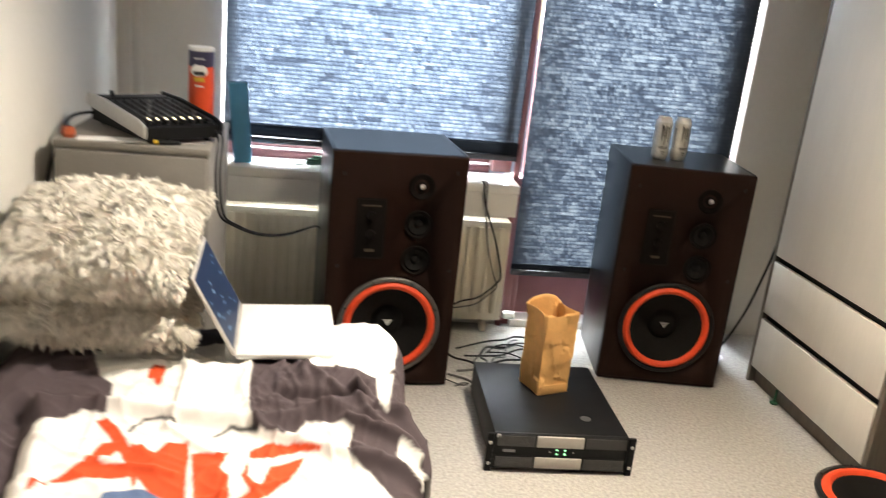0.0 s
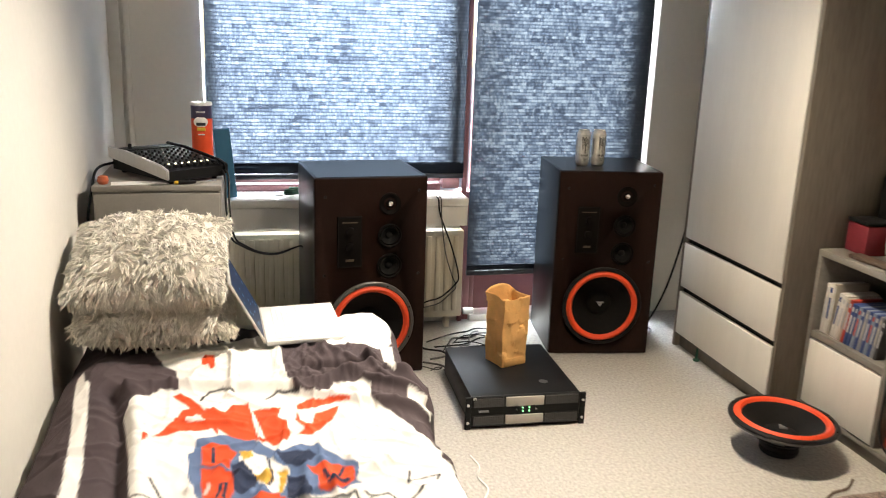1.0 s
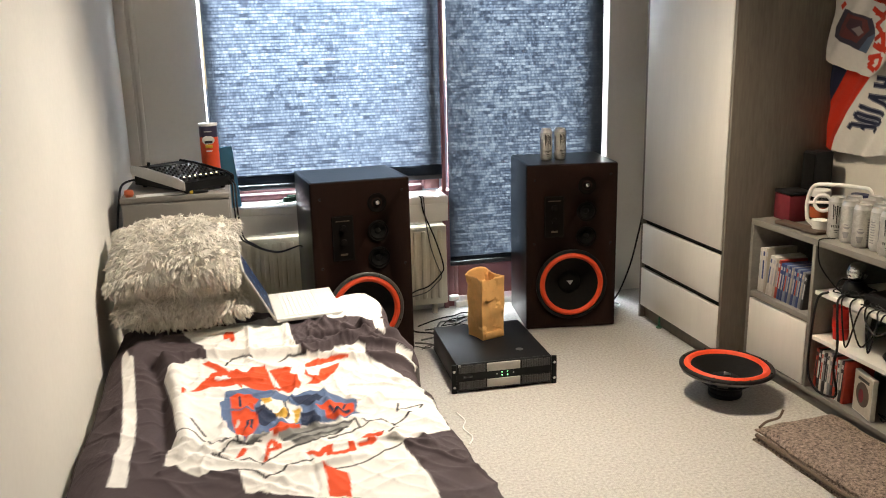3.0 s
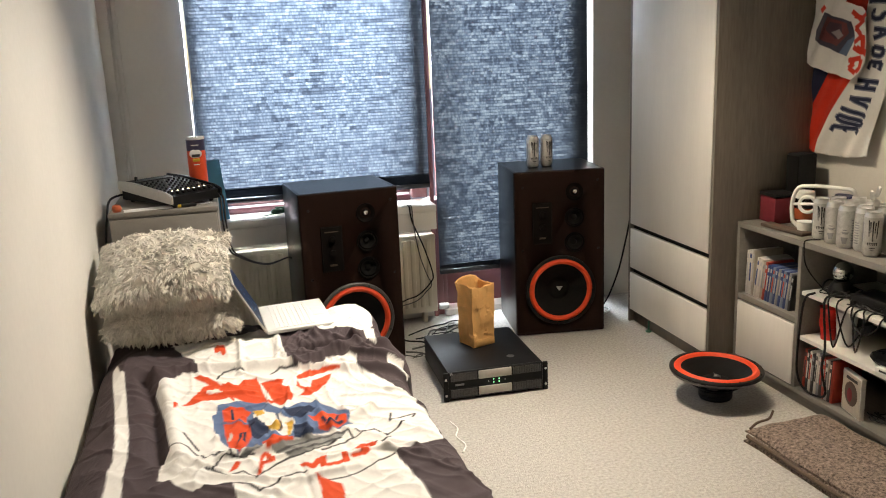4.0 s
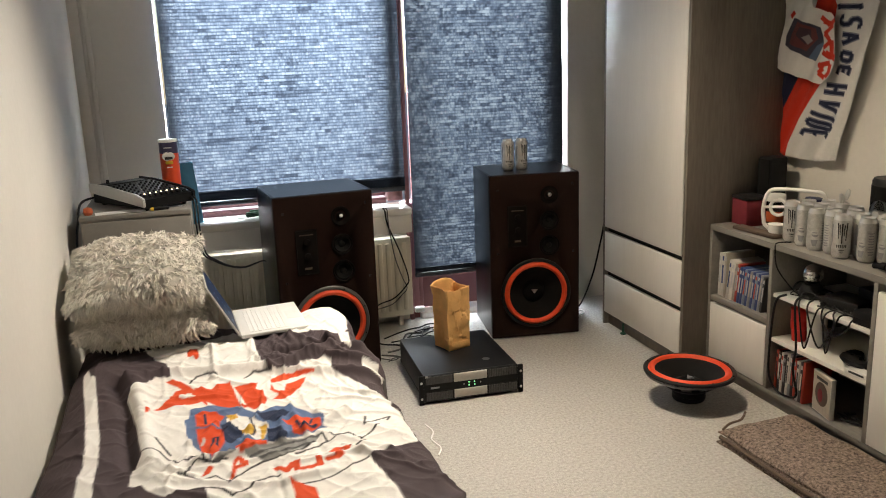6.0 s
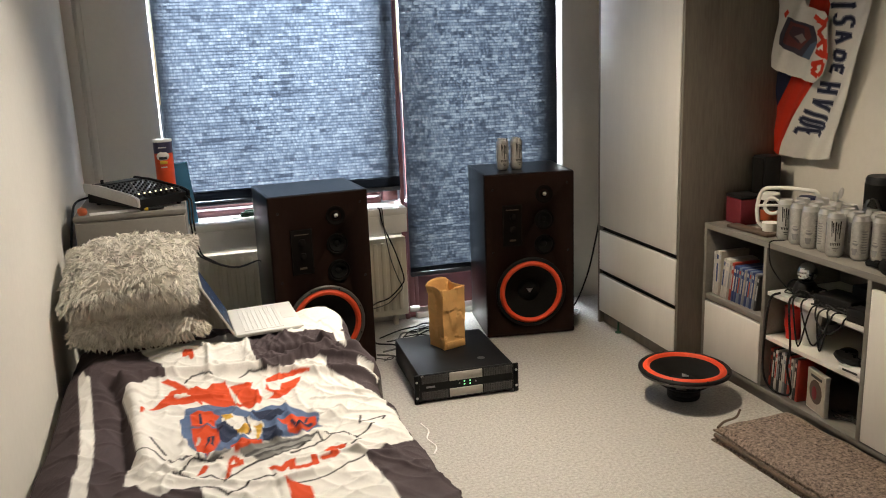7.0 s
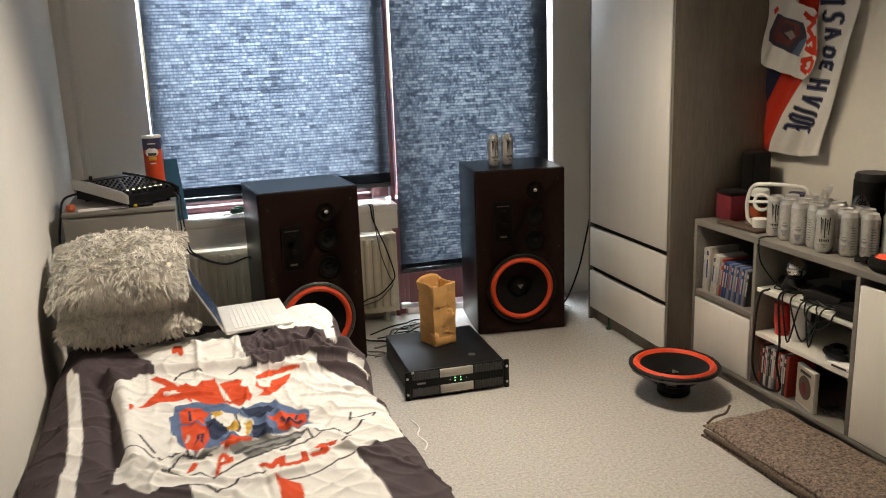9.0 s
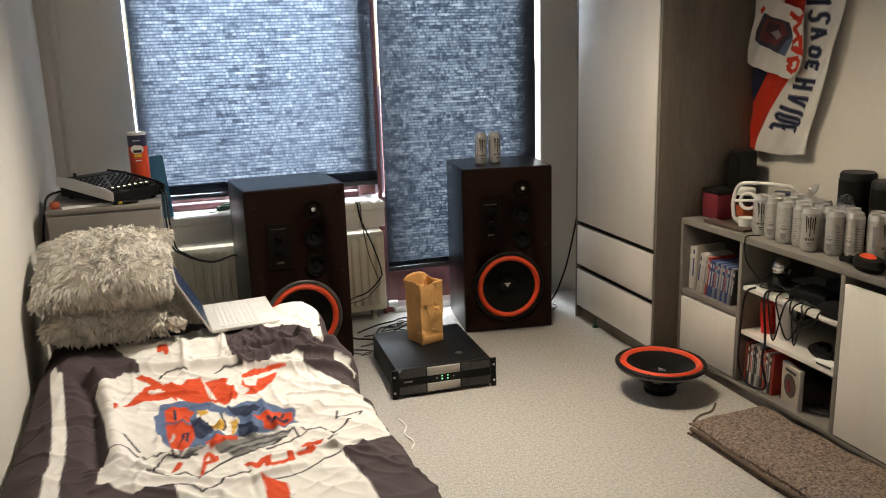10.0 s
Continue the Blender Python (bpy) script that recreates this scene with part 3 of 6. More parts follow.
# spare woofer on the carpet, magnet down
t = thing("loose_woofer", pose(1.845, 1.895, 0, 0, 0, -70), "spare red-ringed woofer lying face up on the carpet", "loudspeaker driver")
woofer(t, pose(0, 0, 0.132, -1.0, 1.0, 0) @ Matrix.Scale(1.03, 4), BLACK)
part("basket_rim", lathe([(0.196, 0.130), (0.194, 0.124), (0.176, 0.112), (0.150, 0.101), (0.148, 0.106)], 60), BARE_GREY, t, "grey cast rim of the basket")
part("basket", lathe([(0.118, 0.080), (0.114, 0.074), (0.090, 0.058), (0.076, 0.052), (0.074, 0.046)], 60), BLACK, t, "pressed black steel basket")
part("magnet", lathe([(0, 0.0), (0.058, 0.0), (0.068, 0.004), (0.072, 0.011), (0.072, 0.022), (0.066, 0.025), (0.072, 0.028), (0.072, 0.040), (0.066, 0.047), (0, 0.047)], 48), BLACK, t, "black ferrite magnet")
for i in range(6):
    part("basket_rib", box(0.09, 0.182, -0.022, 0.022, -0.003, 0.003, 0.002, m=pose(0, 0, 0, 0, 0, i * 60) @ pose(0.0, 0, 0.008, 0, -36, 0) @ pose(0.0, 0, 0.0)), BARE_GREY, t)


# ---- amplifier with the paper bag ----
AMP = pose(0.948, 2.245, 0, 0, 0, -2.0)
t = thing("power_amplifier", AMP, "black rack power amplifier with green lights on the carpet", "amplifier")
part("chassis", box(-0.222, 0.222, 0.014, 0.53, 0.012, 0.136, 0.003), BLACK_METAL, t)
face = part("front_panel", box(-0.222, 0.222, 0.002, 0.0135, 0.010, 0.137, 0.003), BLACK, t)
for s in (-1, 1):
    e = part("rack_ear", box(min(s * 0.2225, s * 0.245), max(s * 0.2225, s * 0.245), -0.004, 0.008, 0.001, 0.136, 0.002), BLACK_METAL, t)
    for z in (0.03, 0.105):
        part("ear_screw", lathe([(0, 0.0), (0.006, 0.0), (0.005, 0.003), (0, 0.003)], 14, m=pose(s * 0.234, -0.004, z, 90, 0, 0)), SILVER, e)
for z0, z1 in ((0.092, 0.134), (0.016, 0.058)):
    part("centre_plate", box(-0.083, 0.072, -0.006, 0.003, z0 + 0.001, z1 - 0.002, 0.003), GREY_PLATE, face, "satin grey plate")
    for s in (-1, 1):
        x0, x1 = (-0.214, -0.087) if s < 0 else (0.076, 0.216)
        g = part("vent", box(x0, x1, -0.002, 0.003, z0, z1, 0.002), BLACK, face)
        n = 17
        for i in range(n):
            x = x0 + 0.006 + (x1 - x0 - 0.012) * i / (n - 1)
            part("vent_rib", box(x - 0.0026, x + 0.0026, -0.006, -0.0018, z0 + 0.003, z1 - 0.003, 0), RIB, g)
for x in (-0.012, 0.014):
    for z in (0.068, 0.082):
        part("led", lathe([(0, 0.002), (0.0024, 0.002), (0.0034, 0), (0.0034, -0.002)], 12, m=pose(x, 0.002, z, 90, 0, 0)), LED_GREEN, face, "lit green indicator")
for x in (-0.036, 0.042):
    part("dim_led", lathe([(0, 0.002), (0.003, 0.001), (0.003, -0.002)], 10, m=pose(x, 0.002, 0.075, 90, 0, 0)), GREY_PLATE, face)
part("maker_bar", box(-0.190, -0.150, -0.0005, 0.003, 0.071, 0.079, 0), GREY_INK, face)
part("label_patch", box(-0.214, -0.203, -0.004, 0.003, 0.125, 0.134, 0), SILVER, face)
part("top_badge", lathe([(0, 0.137), (0.018, 0.137), (0.018, 0.1361)], 20, m=pose(0.105, 0.12, 0)), GUN, t)
for x in (-0.19, 0.19):
    for y in (0.05, 0.49):
        part("foot", lathe([(0, 0), (0.014, 0), (0.016, 0.012), (0, 0.012)], 16, m=pose(x, y, 0)), BLACK, t)

bag = thing("paper_bag", AMP @ pose(0.006, 0.350, 0.1365, 0, 0, 21), "open brown kraft paper bag standing on the amplifier", "paper bag")


def bag_mesh(W=0.126, D=0.118, H=0.305):
    bm = bmesh.new()
    nz, n = 34, 16
    last = None
    rng = random.Random(5)
    for k in range(nz + 1):
        z = H * k / nz
        ring = []
        grow = 1.0 + 0.05 * (k / nz)
        for side in range(4):
            for i in range(n):
                a = i / n
                x, y = [(-0.5 + a, -0.5), (0.5, -0.5 + a), (0.5 - a, 0.5), (-0.5, 0.5 - a)][side]
                at = Vector((x * 2.4 + z * 3, y * 2.4, z * 15))
                near = noise.voronoi(at)[1][0]
                crumple = 0.005 * noise.noise(Vector((x * 2, y * 2, z * 9))) + 0.009 * (at - near).dot(noise.noise_vector(near * 5.3))
                gusset = -0.012 * math.sin(math.pi * a) * (0.3 + k / nz) if side in (1, 3) else 0.003 * math.sin(math.pi * a)
                nx, ny = [(0, -1), (1, 0), (0, 1), (-1, 0)][side]
                q = crumple * (0.2 + 0.8 * min(1, k / 4)) + gusset
                zz = z + (0.004 * noise.noise(Vector((x * 20, y * 20, 3))) if k else 0)
                lip = max(0.0, (z - 0.235) / 0.07) ** 2
                if side == 2:
                    q += 0.010 * lip
                    zz += 0.022 * lip * math.sin(math.pi * a) ** 0.5
                if side == 3:
                    q += 0.013 * lip
                if k == nz and side == 0 and 2 < i < 9:
                    zz -= 0.008
                ring.append(bm.verts.new((x * W * grow + nx * q, y * D * grow + ny * q, zz)))
        if last:
            m = len(ring)
            for i in range(m):
                bm.faces.new((last[i], last[(i + 1) % m], ring[(i + 1) % m], ring[i]))
        else:
            bm.faces.new(ring[::-1])
        last = ring
    return bm


body = part("bag_body", bag_mesh(), KRAFT, bag, sharp=9)
mod = body.modifiers.new("thick", "SOLIDIFY")
mod.thickness, mod.offset = 0.0012, -1
part("bottom_fold", box(-0.050, 0.050, -0.0640, -0.0615, 0.003, 0.040, 0.001), KRAFT, bag, "folded flap at the foot of the bag", m=pose(0, 0.0, 0, 2, 0, 0))


# ---- drink cans ----
def drink_can():
    t = thing("drink_can", pose(0, 0, 0), "silver-white tall energy drink can, empty", "drink can", "collection of cans")
    part("can_body", lathe([(0, 0.006), (0.020, 0.004), (0.025, 0.0), (0.027, 0.002), (0.033, 0.012), (0.0332, 0.03), (0.0332, 0.145), (0.0328, 0.149)], 32), CAN_SIDE, t)
    part("neck", lathe([(0.0328, 0.1488), (0.0322, 0.151), (0.027, 0.163), (0.0265, 0.166)], 32), CAN_LID, t, "bare metal shoulder")
    part("lid", lathe([(0.0265, 0.165), (0.0275, 0.168), (0.0260, 0.169), (0.0248, 0.164), (0, 0.164)], 28), CAN_LID, t, "bare metal lid")
    part("tab", box(-0.008, 0.008, -0.004, 0.016, 0.1645, 0.1665, 0.0008), CAN_LID, t)

    def wrap(a0, a1, z0, z1, slant, bm):
        n = 5
        rows = []
        for k in range(7):
            z = z0 + (z1 - z0) * k / 6
            w = 0.55 + 0.45 * k / 6
            mid = (a0 + a1) / 2 + slant * (k / 6)
            rows.append([bm.verts.new((0.0335 * math.cos(radians(mid + (a1 - a0) * w * (i / n - 0.5))), 0.0335 * math.sin(radians(mid + (a1 - a0) * w * (i / n - 0.5))), z)) for i in range(n + 1)])
        for a, b in zip(rows, rows[1:]):
            for i in range(n):
                bm.faces.new((a[i], a[i + 1], b[i + 1], b[i]))
    bm = bmesh.new()
    wrap(-120, -111, 0.078, 0.140, -5, bm)
    wrap(-110, -102, 0.094, 0.134, -4, bm)
    wrap(-99, -89, 0.060, 0.137, 0, bm)
    wrap(-86, -78, 0.090, 0.132, 3, bm)
    wrap(-75, -65, 0.072, 0.140, 6, bm)
    part("claw_mark", bm, INK, t, "ragged dark upright streaks")
    bm = bmesh.new()
    for k in range(6):
        wrap(-126 + k * 11, -118 + k * 11, 0.044, 0.055, 0, bm)
    wrap(-112, -72, 0.032, 0.035, 0, bm)
    wrap(-104, -80, 0.024, 0.026, 0, bm)
    part("name_bar", bm, INK, t, "row of small dark print bars")
    bm = bmesh.new()
    wrap(40, 85, 0.02, 0.045, 0, bm)
    wrap(42, 90, 0.058, 0.066, 0, bm)
    wrap(46, 80, 0.072, 0.076, 0, bm)
    for k in range(9):
        wrap(102, 146, 0.030 + k * 0.010, 0.034 + k * 0.010, 0, bm)
    wrap(172, 200, 0.05, 0.13, 0, bm)
    part("side_print", bm, GREY_INK, t)
    return t


can = drink_can()
can.matrix_basis = pose(1.471, 3.123, 0.9005, 0, 0, 2)
copy_thing(can, pose(1.551, 3.126, 0.9005, 0, 0, 14))
CANZ = 0.7165
for x, y, a in ((2.213, 1.746, -34), (2.203, 1.660, 150), (2.192, 1.577, 160), (2.212, 1.508, 60), (2.188, 1.432, -36), (2.226, 1.345, 128), (2.266, 1.288, 124),
                (2.284, 1.735, 80), (2.276, 1.648, 200), (2.268, 1.566, 30), (2.286, 1.480, 90), (2.262, 1.412, 10), (2.318, 1.358, -60), (2.352, 1.700, 40),
                (2.348, 1.615, 250), (2.346, 1.540, 20), (2.356, 1.43, 120), (2.345, 1.265, 300), (2.300, 1.215, 20), (2.385, 1.19, 100)):
    copy_thing(can, pose(x, y, CANZ, 0, 0, a))


# ---- wardrobe ----
t = thing("wardrobe", pose(0, 0, 0), "tall white and grey oak wardrobe with two drawers", "wardrobe")
FX = 1.985
part("side_panel", box(FX + 0.002, 2.515, 2.185, 2.207, 0.0, 2.35, 0.002), GREY_WOOD, t, "grey oak side panel")
part("side_panel", box(FX + 0.002, 2.515, 2.985, 3.006, 0.0, 2.35, 0.002), GREY_WOOD, t, "grey oak side panel")
part("carcass", box(FX + 0.024, 2.515, 2.207, 2.985, 0.06, 2.33, 0), GROOVE, t, "dark recess behind the fronts")
part("top_panel", box(FX + 0.002, 2.515, 2.207, 2.985, 2.331, 2.352, 0.002), GREY_WOOD, t)
part("plinth", box(FX + 0.03, 2.0 + 0.05, 2.207, 2.985, 0.0, 0.059, 0.002), GREY_WOOD, t)
part("tall_door", box(FX, FX + 0.02, 2.210, 2.982, 0.566, 2.325, 0.002), WHITE_DOOR, t, "tall white door")
part("drawer", box(FX, FX + 0.02, 2.210, 2.982, 0.318, 0.540, 0.002), WHITE_DOOR, t, "white handleless drawer front")
part("drawer", box(FX, FX + 0.02, 2.210, 2.982, 0.075, 0.290, 0.002), WHITE_DOOR, t, "white handleless drawer front")
part("adjuster", lathe([(0, 0), (0.016, 0), (0.017, 0.006), (0.006, 0.012), (0.005, 0.06)], 14, m=pose(FX + 0.012, 2.78, 0)), GREEN, t, "small green adjustable foot")
bm = tube([(2.01, 3.03, 0.60), (1.99, 3.05, 0.45), (1.96, 3.09, 0.25), (1.91, 3.16, 0.06), (1.85, 3.26, 0.008), (1.75, 3.4, 0.008)], 0.005)
solid("black_cord", bm, BLACK, "thin black cord hanging beside the wardrobe", "cable")
bm = tube([(1.86, 3.18, 0.008), (1.9, 3.12, 0.02), (1.94, 3.15, 0.03), (1.93, 3.25, 0.012), (1.88, 3.3, 0.008), (1.83, 3.24, 0.008)], 0.005)
solid("cord", bm, WHITE_PLASTIC, "coiled white cord on the carpet behind a loudspeaker", "cable")

# ---- low shelf unit ----
SX, SB = 2.118, 2.512
t = thing("shelf_unit", pose(0, 0, 0), "low grey oak shelf unit with white doors, crowded", "shelf unit")
part("top_board", box(SX, SB, 0.15, 2.183, 0.690, 0.716, 0.002), GREY_SHELF, t)
part("bottom_board", box(SX, SB, 0.15, 2.183, 0.052, 0.072, 0.002), GREY_SHELF, t)
part("plinth", box(SX + 0.02, SB, 0.15, 2.183, 0.0, 0.051, 0.002), GREY_SHELF, t)
part("back_board", box(SB - 0.010, SB - 0.001, 0.17, 2.163, 0.0725, 0.6895, 0), GREY_SHELF, t)
for y in (0.15, 0.66, 1.163, 1.732, 2.163):
    part("upright", box(SX, SB - 0.011, y, y + 0.020, 0.0725, 0.6895, 0.0015), GREY_SHELF, t)
part("middle_board", box(SX + 0.004, SB - 0.011, 1.7525, 2.1625, 0.352, 0.380, 0.002), GREY_SHELF, t)
for z in (0.484, 0.288):
    part("white_board", box(SX + 0.012, SB - 0.011, 1.1835, 1.7315, z, z + 0.018, 0.002), WHITE_DOOR, t, "white inner shelf")
part("door", box(SX - 0.001, SX + 0.017, 1.755, 2.160, 0.076, 0.346, 0.002), WHITE_DOOR, t, "white handleless door")
part("door", box(SX - 0.001, SX + 0.017, 0.684, 1.160, 0.076, 0.660, 0.002), WHITE_DOOR, t, "white handleless door")
part("door", box(SX - 0.001, SX + 0.017, 0.172, 0.657, 0.076, 0.660, 0.002), WHITE_DOOR, t, "white handleless door")


def cased(y, w, h, z, lean, material, depth=0.135, x=SX + 0.03, band=None, group="cases on the shelf"):
    t = thing("disc_case", pose(x, y, z, lean, 0, 0), "upright plastic game or film case on the shelf", "case", group)
    part("sleeve", box(0, depth, -w, 0, 0, h, 0.0012), material, t)
    if band is not None:
        part("title_bar", box(-0.0008, 0.001, -w * 0.75, -w * 0.25, h * 0.3, h * 0.72, 0), band, t)
        part("end_mark", box(-0.0008, 0.001, -w * 0.8, -w * 0.2, h * 0.82, h * 0.92, 0), band, t)


rng = random.Random(11)
y = 2.150
for i, (k, w, h) in enumerate(((0, 0.016, 0.205), (0, 0.02, 0.21), (1, 0.014, 0.212), (0, 0.016, 0.19), (0, 0.022, 0.188), (1, 0.014, 0.18), (2, 0.014, 0.182), (3, 0.015, 0.172),
                               (3, 0.015, 0.172), (5, 0.015, 0.171), (3, 0.015, 0.172), (4, 0.015, 0.17), (3, 0.015, 0.172), (5, 0.014, 0.171), (3, 0.015, 0.172), (4, 0.014, 0.17), (6, 0.014, 0.165))):
    cased(y, w, h, 0.3805, 2 if i < 3 else 8, CASES[k], depth=0.15 if i < 6 else 0.135, band=CASES[(k + 3) % 6] if i % 2 else PAPER_LINE)
    y -= w + 0.0035
y = 1.722
for i, k in enumerate((2, 6, 0, 6, 0, 4, 6, 2, 0, 6, 2)):
    w = rng.uniform(0.013, 0.016)
    cased(y, w, rng.uniform(0.17, 0.19), 0.0725, rng.uniform(1, 4), CASES[k], band=(CASES[6], CASES[0], CASES[2], CASES[4])[i % 4])
    y -= w + 0.003
box_t = thing("game_box", pose(SX + 0.045, 1.50, 0.0725, 0, 0, -12), "white game box with a dark picture standing on the shelf", "game box")
part("carton", box(0, 0.02, -0.135, 0, 0, 0.17, 0.002, m=pose(0, 0, 0, 0, 0, 0)), CASES[0], box_t)
part("cover_print", box(-0.0012, 0.0005, -0.131, -0.006, 0.006, 0.164, 0), CASES[1], box_t, "greyish printed cover")
part("cover_patch", lathe([(0, 0.001), (0.045, 0.001), (0.05, 0)], 16, m=pose(-0.0012, -0.068, 0.085, 0, -90, 0) @ Matrix.Diagonal((1.0, 0.95, 1, 1))), WOOD_DARK, box_t)
part("cover_patch", lathe([(0, 0.0012), (0.022, 0.0012), (0.026, 0)], 14, m=pose(-0.0016, -0.060, 0.078, 0, -90, 0) @ Matrix.Diagonal((1.2, 0.8, 1, 1))), MAROON, box_t)
part("cover_patch", box(-0.0022, 0.0005, -0.110, -0.030, 0.140, 0.152, 0), INK, box_t)

# things inside the middle bay
t = thing("mirror_ball_lamp", pose(SX + 0.11, 1.62, 0.5025), "small mirror ball on a black stand", "disco lamp")
part("stand", lathe([(0, 0), (0.05, 0), (0.052, 0.02), (0.04, 0.05), (0.03, 0.06), (0, 0.06)], 28), BLACK, t)
bm = bmesh.new()
bmesh.ops.create_uvsphere(bm, u_segments=26, v_segments=16, radius=0.042)
link(bm, bm.verts[:], pose(0, 0, 0.098))
part("mirror_ball", bm, CHROME, t, "faceted mirror ball", sharp=4)
for x, y, z, a, s in ((SX + 0.12, 1.42, 0.5025, 10, (0.13, 0.17, 0.05)), (SX + 0.05, 1.245, 0.5025, 3, (0.07, 0.09, 0.055)), (SX + 0.22, 1.32, 0.5025, -6, (0.14, 0.2, 0.09))):
    t = thing("adapter_box", pose(x, y, z, 0, 0, a), "black electronics box among tangled cables", "electronics box")
    part("shell", box(-s[0] / 2, s[0] / 2, -s[1] / 2, s[1] / 2, 0, s[2], 0.008), BLACK, t)
    part("seam_strip", box(-s[0] / 2 - 0.001, s[0] / 2 + 0.001, -s[1] / 2 - 0.001, s[1] / 2 + 0.001, s[2] * 0.45, s[2] * 0.5, 0), BLACK_METAL, t)
t = thing("red_cup", pose(SX + 0.09, 1.655, 0.3065), "red plastic tumbler on the white shelf", "cup")
part("cup_body", lathe([(0, 0.002), (0.028, 0.0), (0.034, 0.06), (0.037, 0.135), (0.039, 0.137), (0.0365, 0.134), (0.032, 0.06), (0.027, 0.006), (0, 0.006)], 32), RED_PLASTIC, t)
part("grip_band", lathe([(0.0335, 0.05), (0.036, 0.052), (0.037, 0.085), (0.0352, 0.088)], 32), RED_PLASTIC, t)
t = thing("white_cup", pose(SX + 0.10, 1.565, 0.3065), "white plastic beaker on the white shelf", "cup")
part("cup_body", lathe([(0, 0.002), (0.03, 0.0), (0.037, 0.07), (0.043, 0.145), (0.045, 0.147), (0.0425, 0.144), (0.035, 0.07), (0.028, 0.006), (0, 0.006)], 32), WHITE_PLASTIC, t)
t = thing("game_controller", pose(SX + 0.07, 1.325, 0.3065, 0, 0, 78), "black game controller lying on the white shelf", "game controller")
bm = lathe([(0, 0.01), (0.03, 0.012), (0.04, 0.025), (0.035, 0.038), (0, 0.042)], 24, m=Matrix.Diagonal((1.9, 0.9, 1, 1)))
part("shell", bm, BLACK, t)
for s in (-1, 1):
    part("grip", lathe([(0, 0), (0.02, 0.008), (0.026, 0.04), (0.02, 0.07), (0, 0.08)], 18, m=pose(s * 0.055, -0.005, 0.026, 100, 0, s * 14)), BLACK, t)
    part("thumb_stick", lathe([(0.006, 0.03), (0.006, 0.05), (0.012, 0.052), (0.012, 0.056), (0, 0.055)], 16, m=pose(s * 0.028, -0.012, 0)), BLACK_METAL, t)
t = thing("small_carton", pose(SX + 0.035, 1.25, 0.3065, 0, 0, 4), "flat little white carton on the shelf", "carton")
part("carton_body", box(-0.025, 0.025, -0.05, 0.05, 0, 0.02, 0.002), PAPER, t)
part("print_bar", box(-0.026, -0.0245, -0.04, 0.03, 0.006, 0.014, 0), INK, t)

rng = random.Random(21)
for i in range(15):
    yy, pts = rng.uniform(1.22, 1.62), []
    for k in range(6):
        pts.append((SX + 0.06 + rng.uniform(-0.03, 0.1), yy + rng.uniform(-0.12, 0.12), 0.507 + 0.035 * rng.random() * (k not in (0, 5))))
        yy = min(1.68, max(1.22, yy + rng.uniform(-0.12, 0.12)))
    solid("cable", tube(pts, rng.choice((0.0025, 0.0032, 0.004)), 6), BLACK, "black cable tangled on the white shelf", "cable", group="cables in the shelf")
for y0, y1, zb in ((1.55, 1.47, 0.33), (1.50, 1.36, 0.36), (1.42, 1.30, 0.43), (1.36, 1.42, 0.35)):
    solid("cable", tube([(SX + 0.06, y0 + 0.05, 0.512), (SX + 0.012, y0 + 0.02, 0.51), (SX - 0.003, y0, 0.47), (SX - 0.004, (y0 + y1) / 2, zb), (SX + 0.002, y1, 0.47), (SX + 0.02, y1 - 0.01, 0.511), (SX + 0.07, y1 - 0.03, 0.51)], 0.0035, 6), BLACK, "black cable looping off the shelf edge", "cable", group="cables in the shelf")
solid("cable", tube([(SX + 0.08, 1.60, 0.52), (SX + 0.01, 1.585, 0.508), (SX - 0.006, 1.57, 0.45), (SX - 0.008, 1.55, 0.32), (SX - 0.008, 1.56, 0.22), (SX + 0.004, 1.545, 0.12), (SX + 0.015, 1.60, 0.082), (SX + 0.01, 1.68, 0.085), (SX - 0.004, 1.715, 0.16), (SX - 0.006, 1.71, 0.34), (SX - 0.004, 1.69, 0.48), (SX + 0.02, 1.66, 0.512)], 0.005, 8), BLACK, "thick black cable hanging in front of the shelf", "cable", group="cables in the shelf")
solid("cable", tube([(SX + 0.06, 1.70, 0.722), (SX + 0.004, 1.712, 0.722), (SX - 0.008, 1.71, 0.70), (SX - 0.002, 1.70, 0.62), (SX + 0.03, 1.66, 0.55), (SX + 0.06, 1.62, 0.508)], 0.003, 6), BLACK, "thin black cable over the front of the shelf", "cable", group="cables in the shelf")
for i in range(6):
    pts = [(SX + 0.05 + rng.uniform(0, 0.08), 1.36 - 0.03 * k + rng.uniform(-0.03, 0.03), 0.078 + 0.02 * rng.random()) for k in range(5)]
    solid("cable", tube(pts, 0.003, 6), BLACK, "black cable lying on the bottom board", "cable", group="cables in the shelf")

# things on top of the shelf unit
ZT = 0.7165
t = thing("maroon_box", pose(2.27, 2.105, ZT, 0, 0, -4), "small maroon box on the shelf unit", "box")
part("box_body", box(-0.055, 0.055, -0.062, 0.062, 0, 0.118, 0.006), MAROON, t)
part("lid_edge", box(-0.057, 0.057, -0.064, 0.064, 0.119, 0.134, 0.004), BLACK, t)
t = thing("desk_speaker", pose(2.405, 2.132, ZT), "small black box speaker standing against the wall", "desk speaker", "black desk speakers")
part("shell", box(-0.045, 0.045, -0.046, 0.046, 0, 0.30, 0.008), BLACK, t)
part("front_cloth", box(-0.051, -0.046, -0.040, 0.040, 0.01, 0.29, 0.002), BLACK_MATT, t)
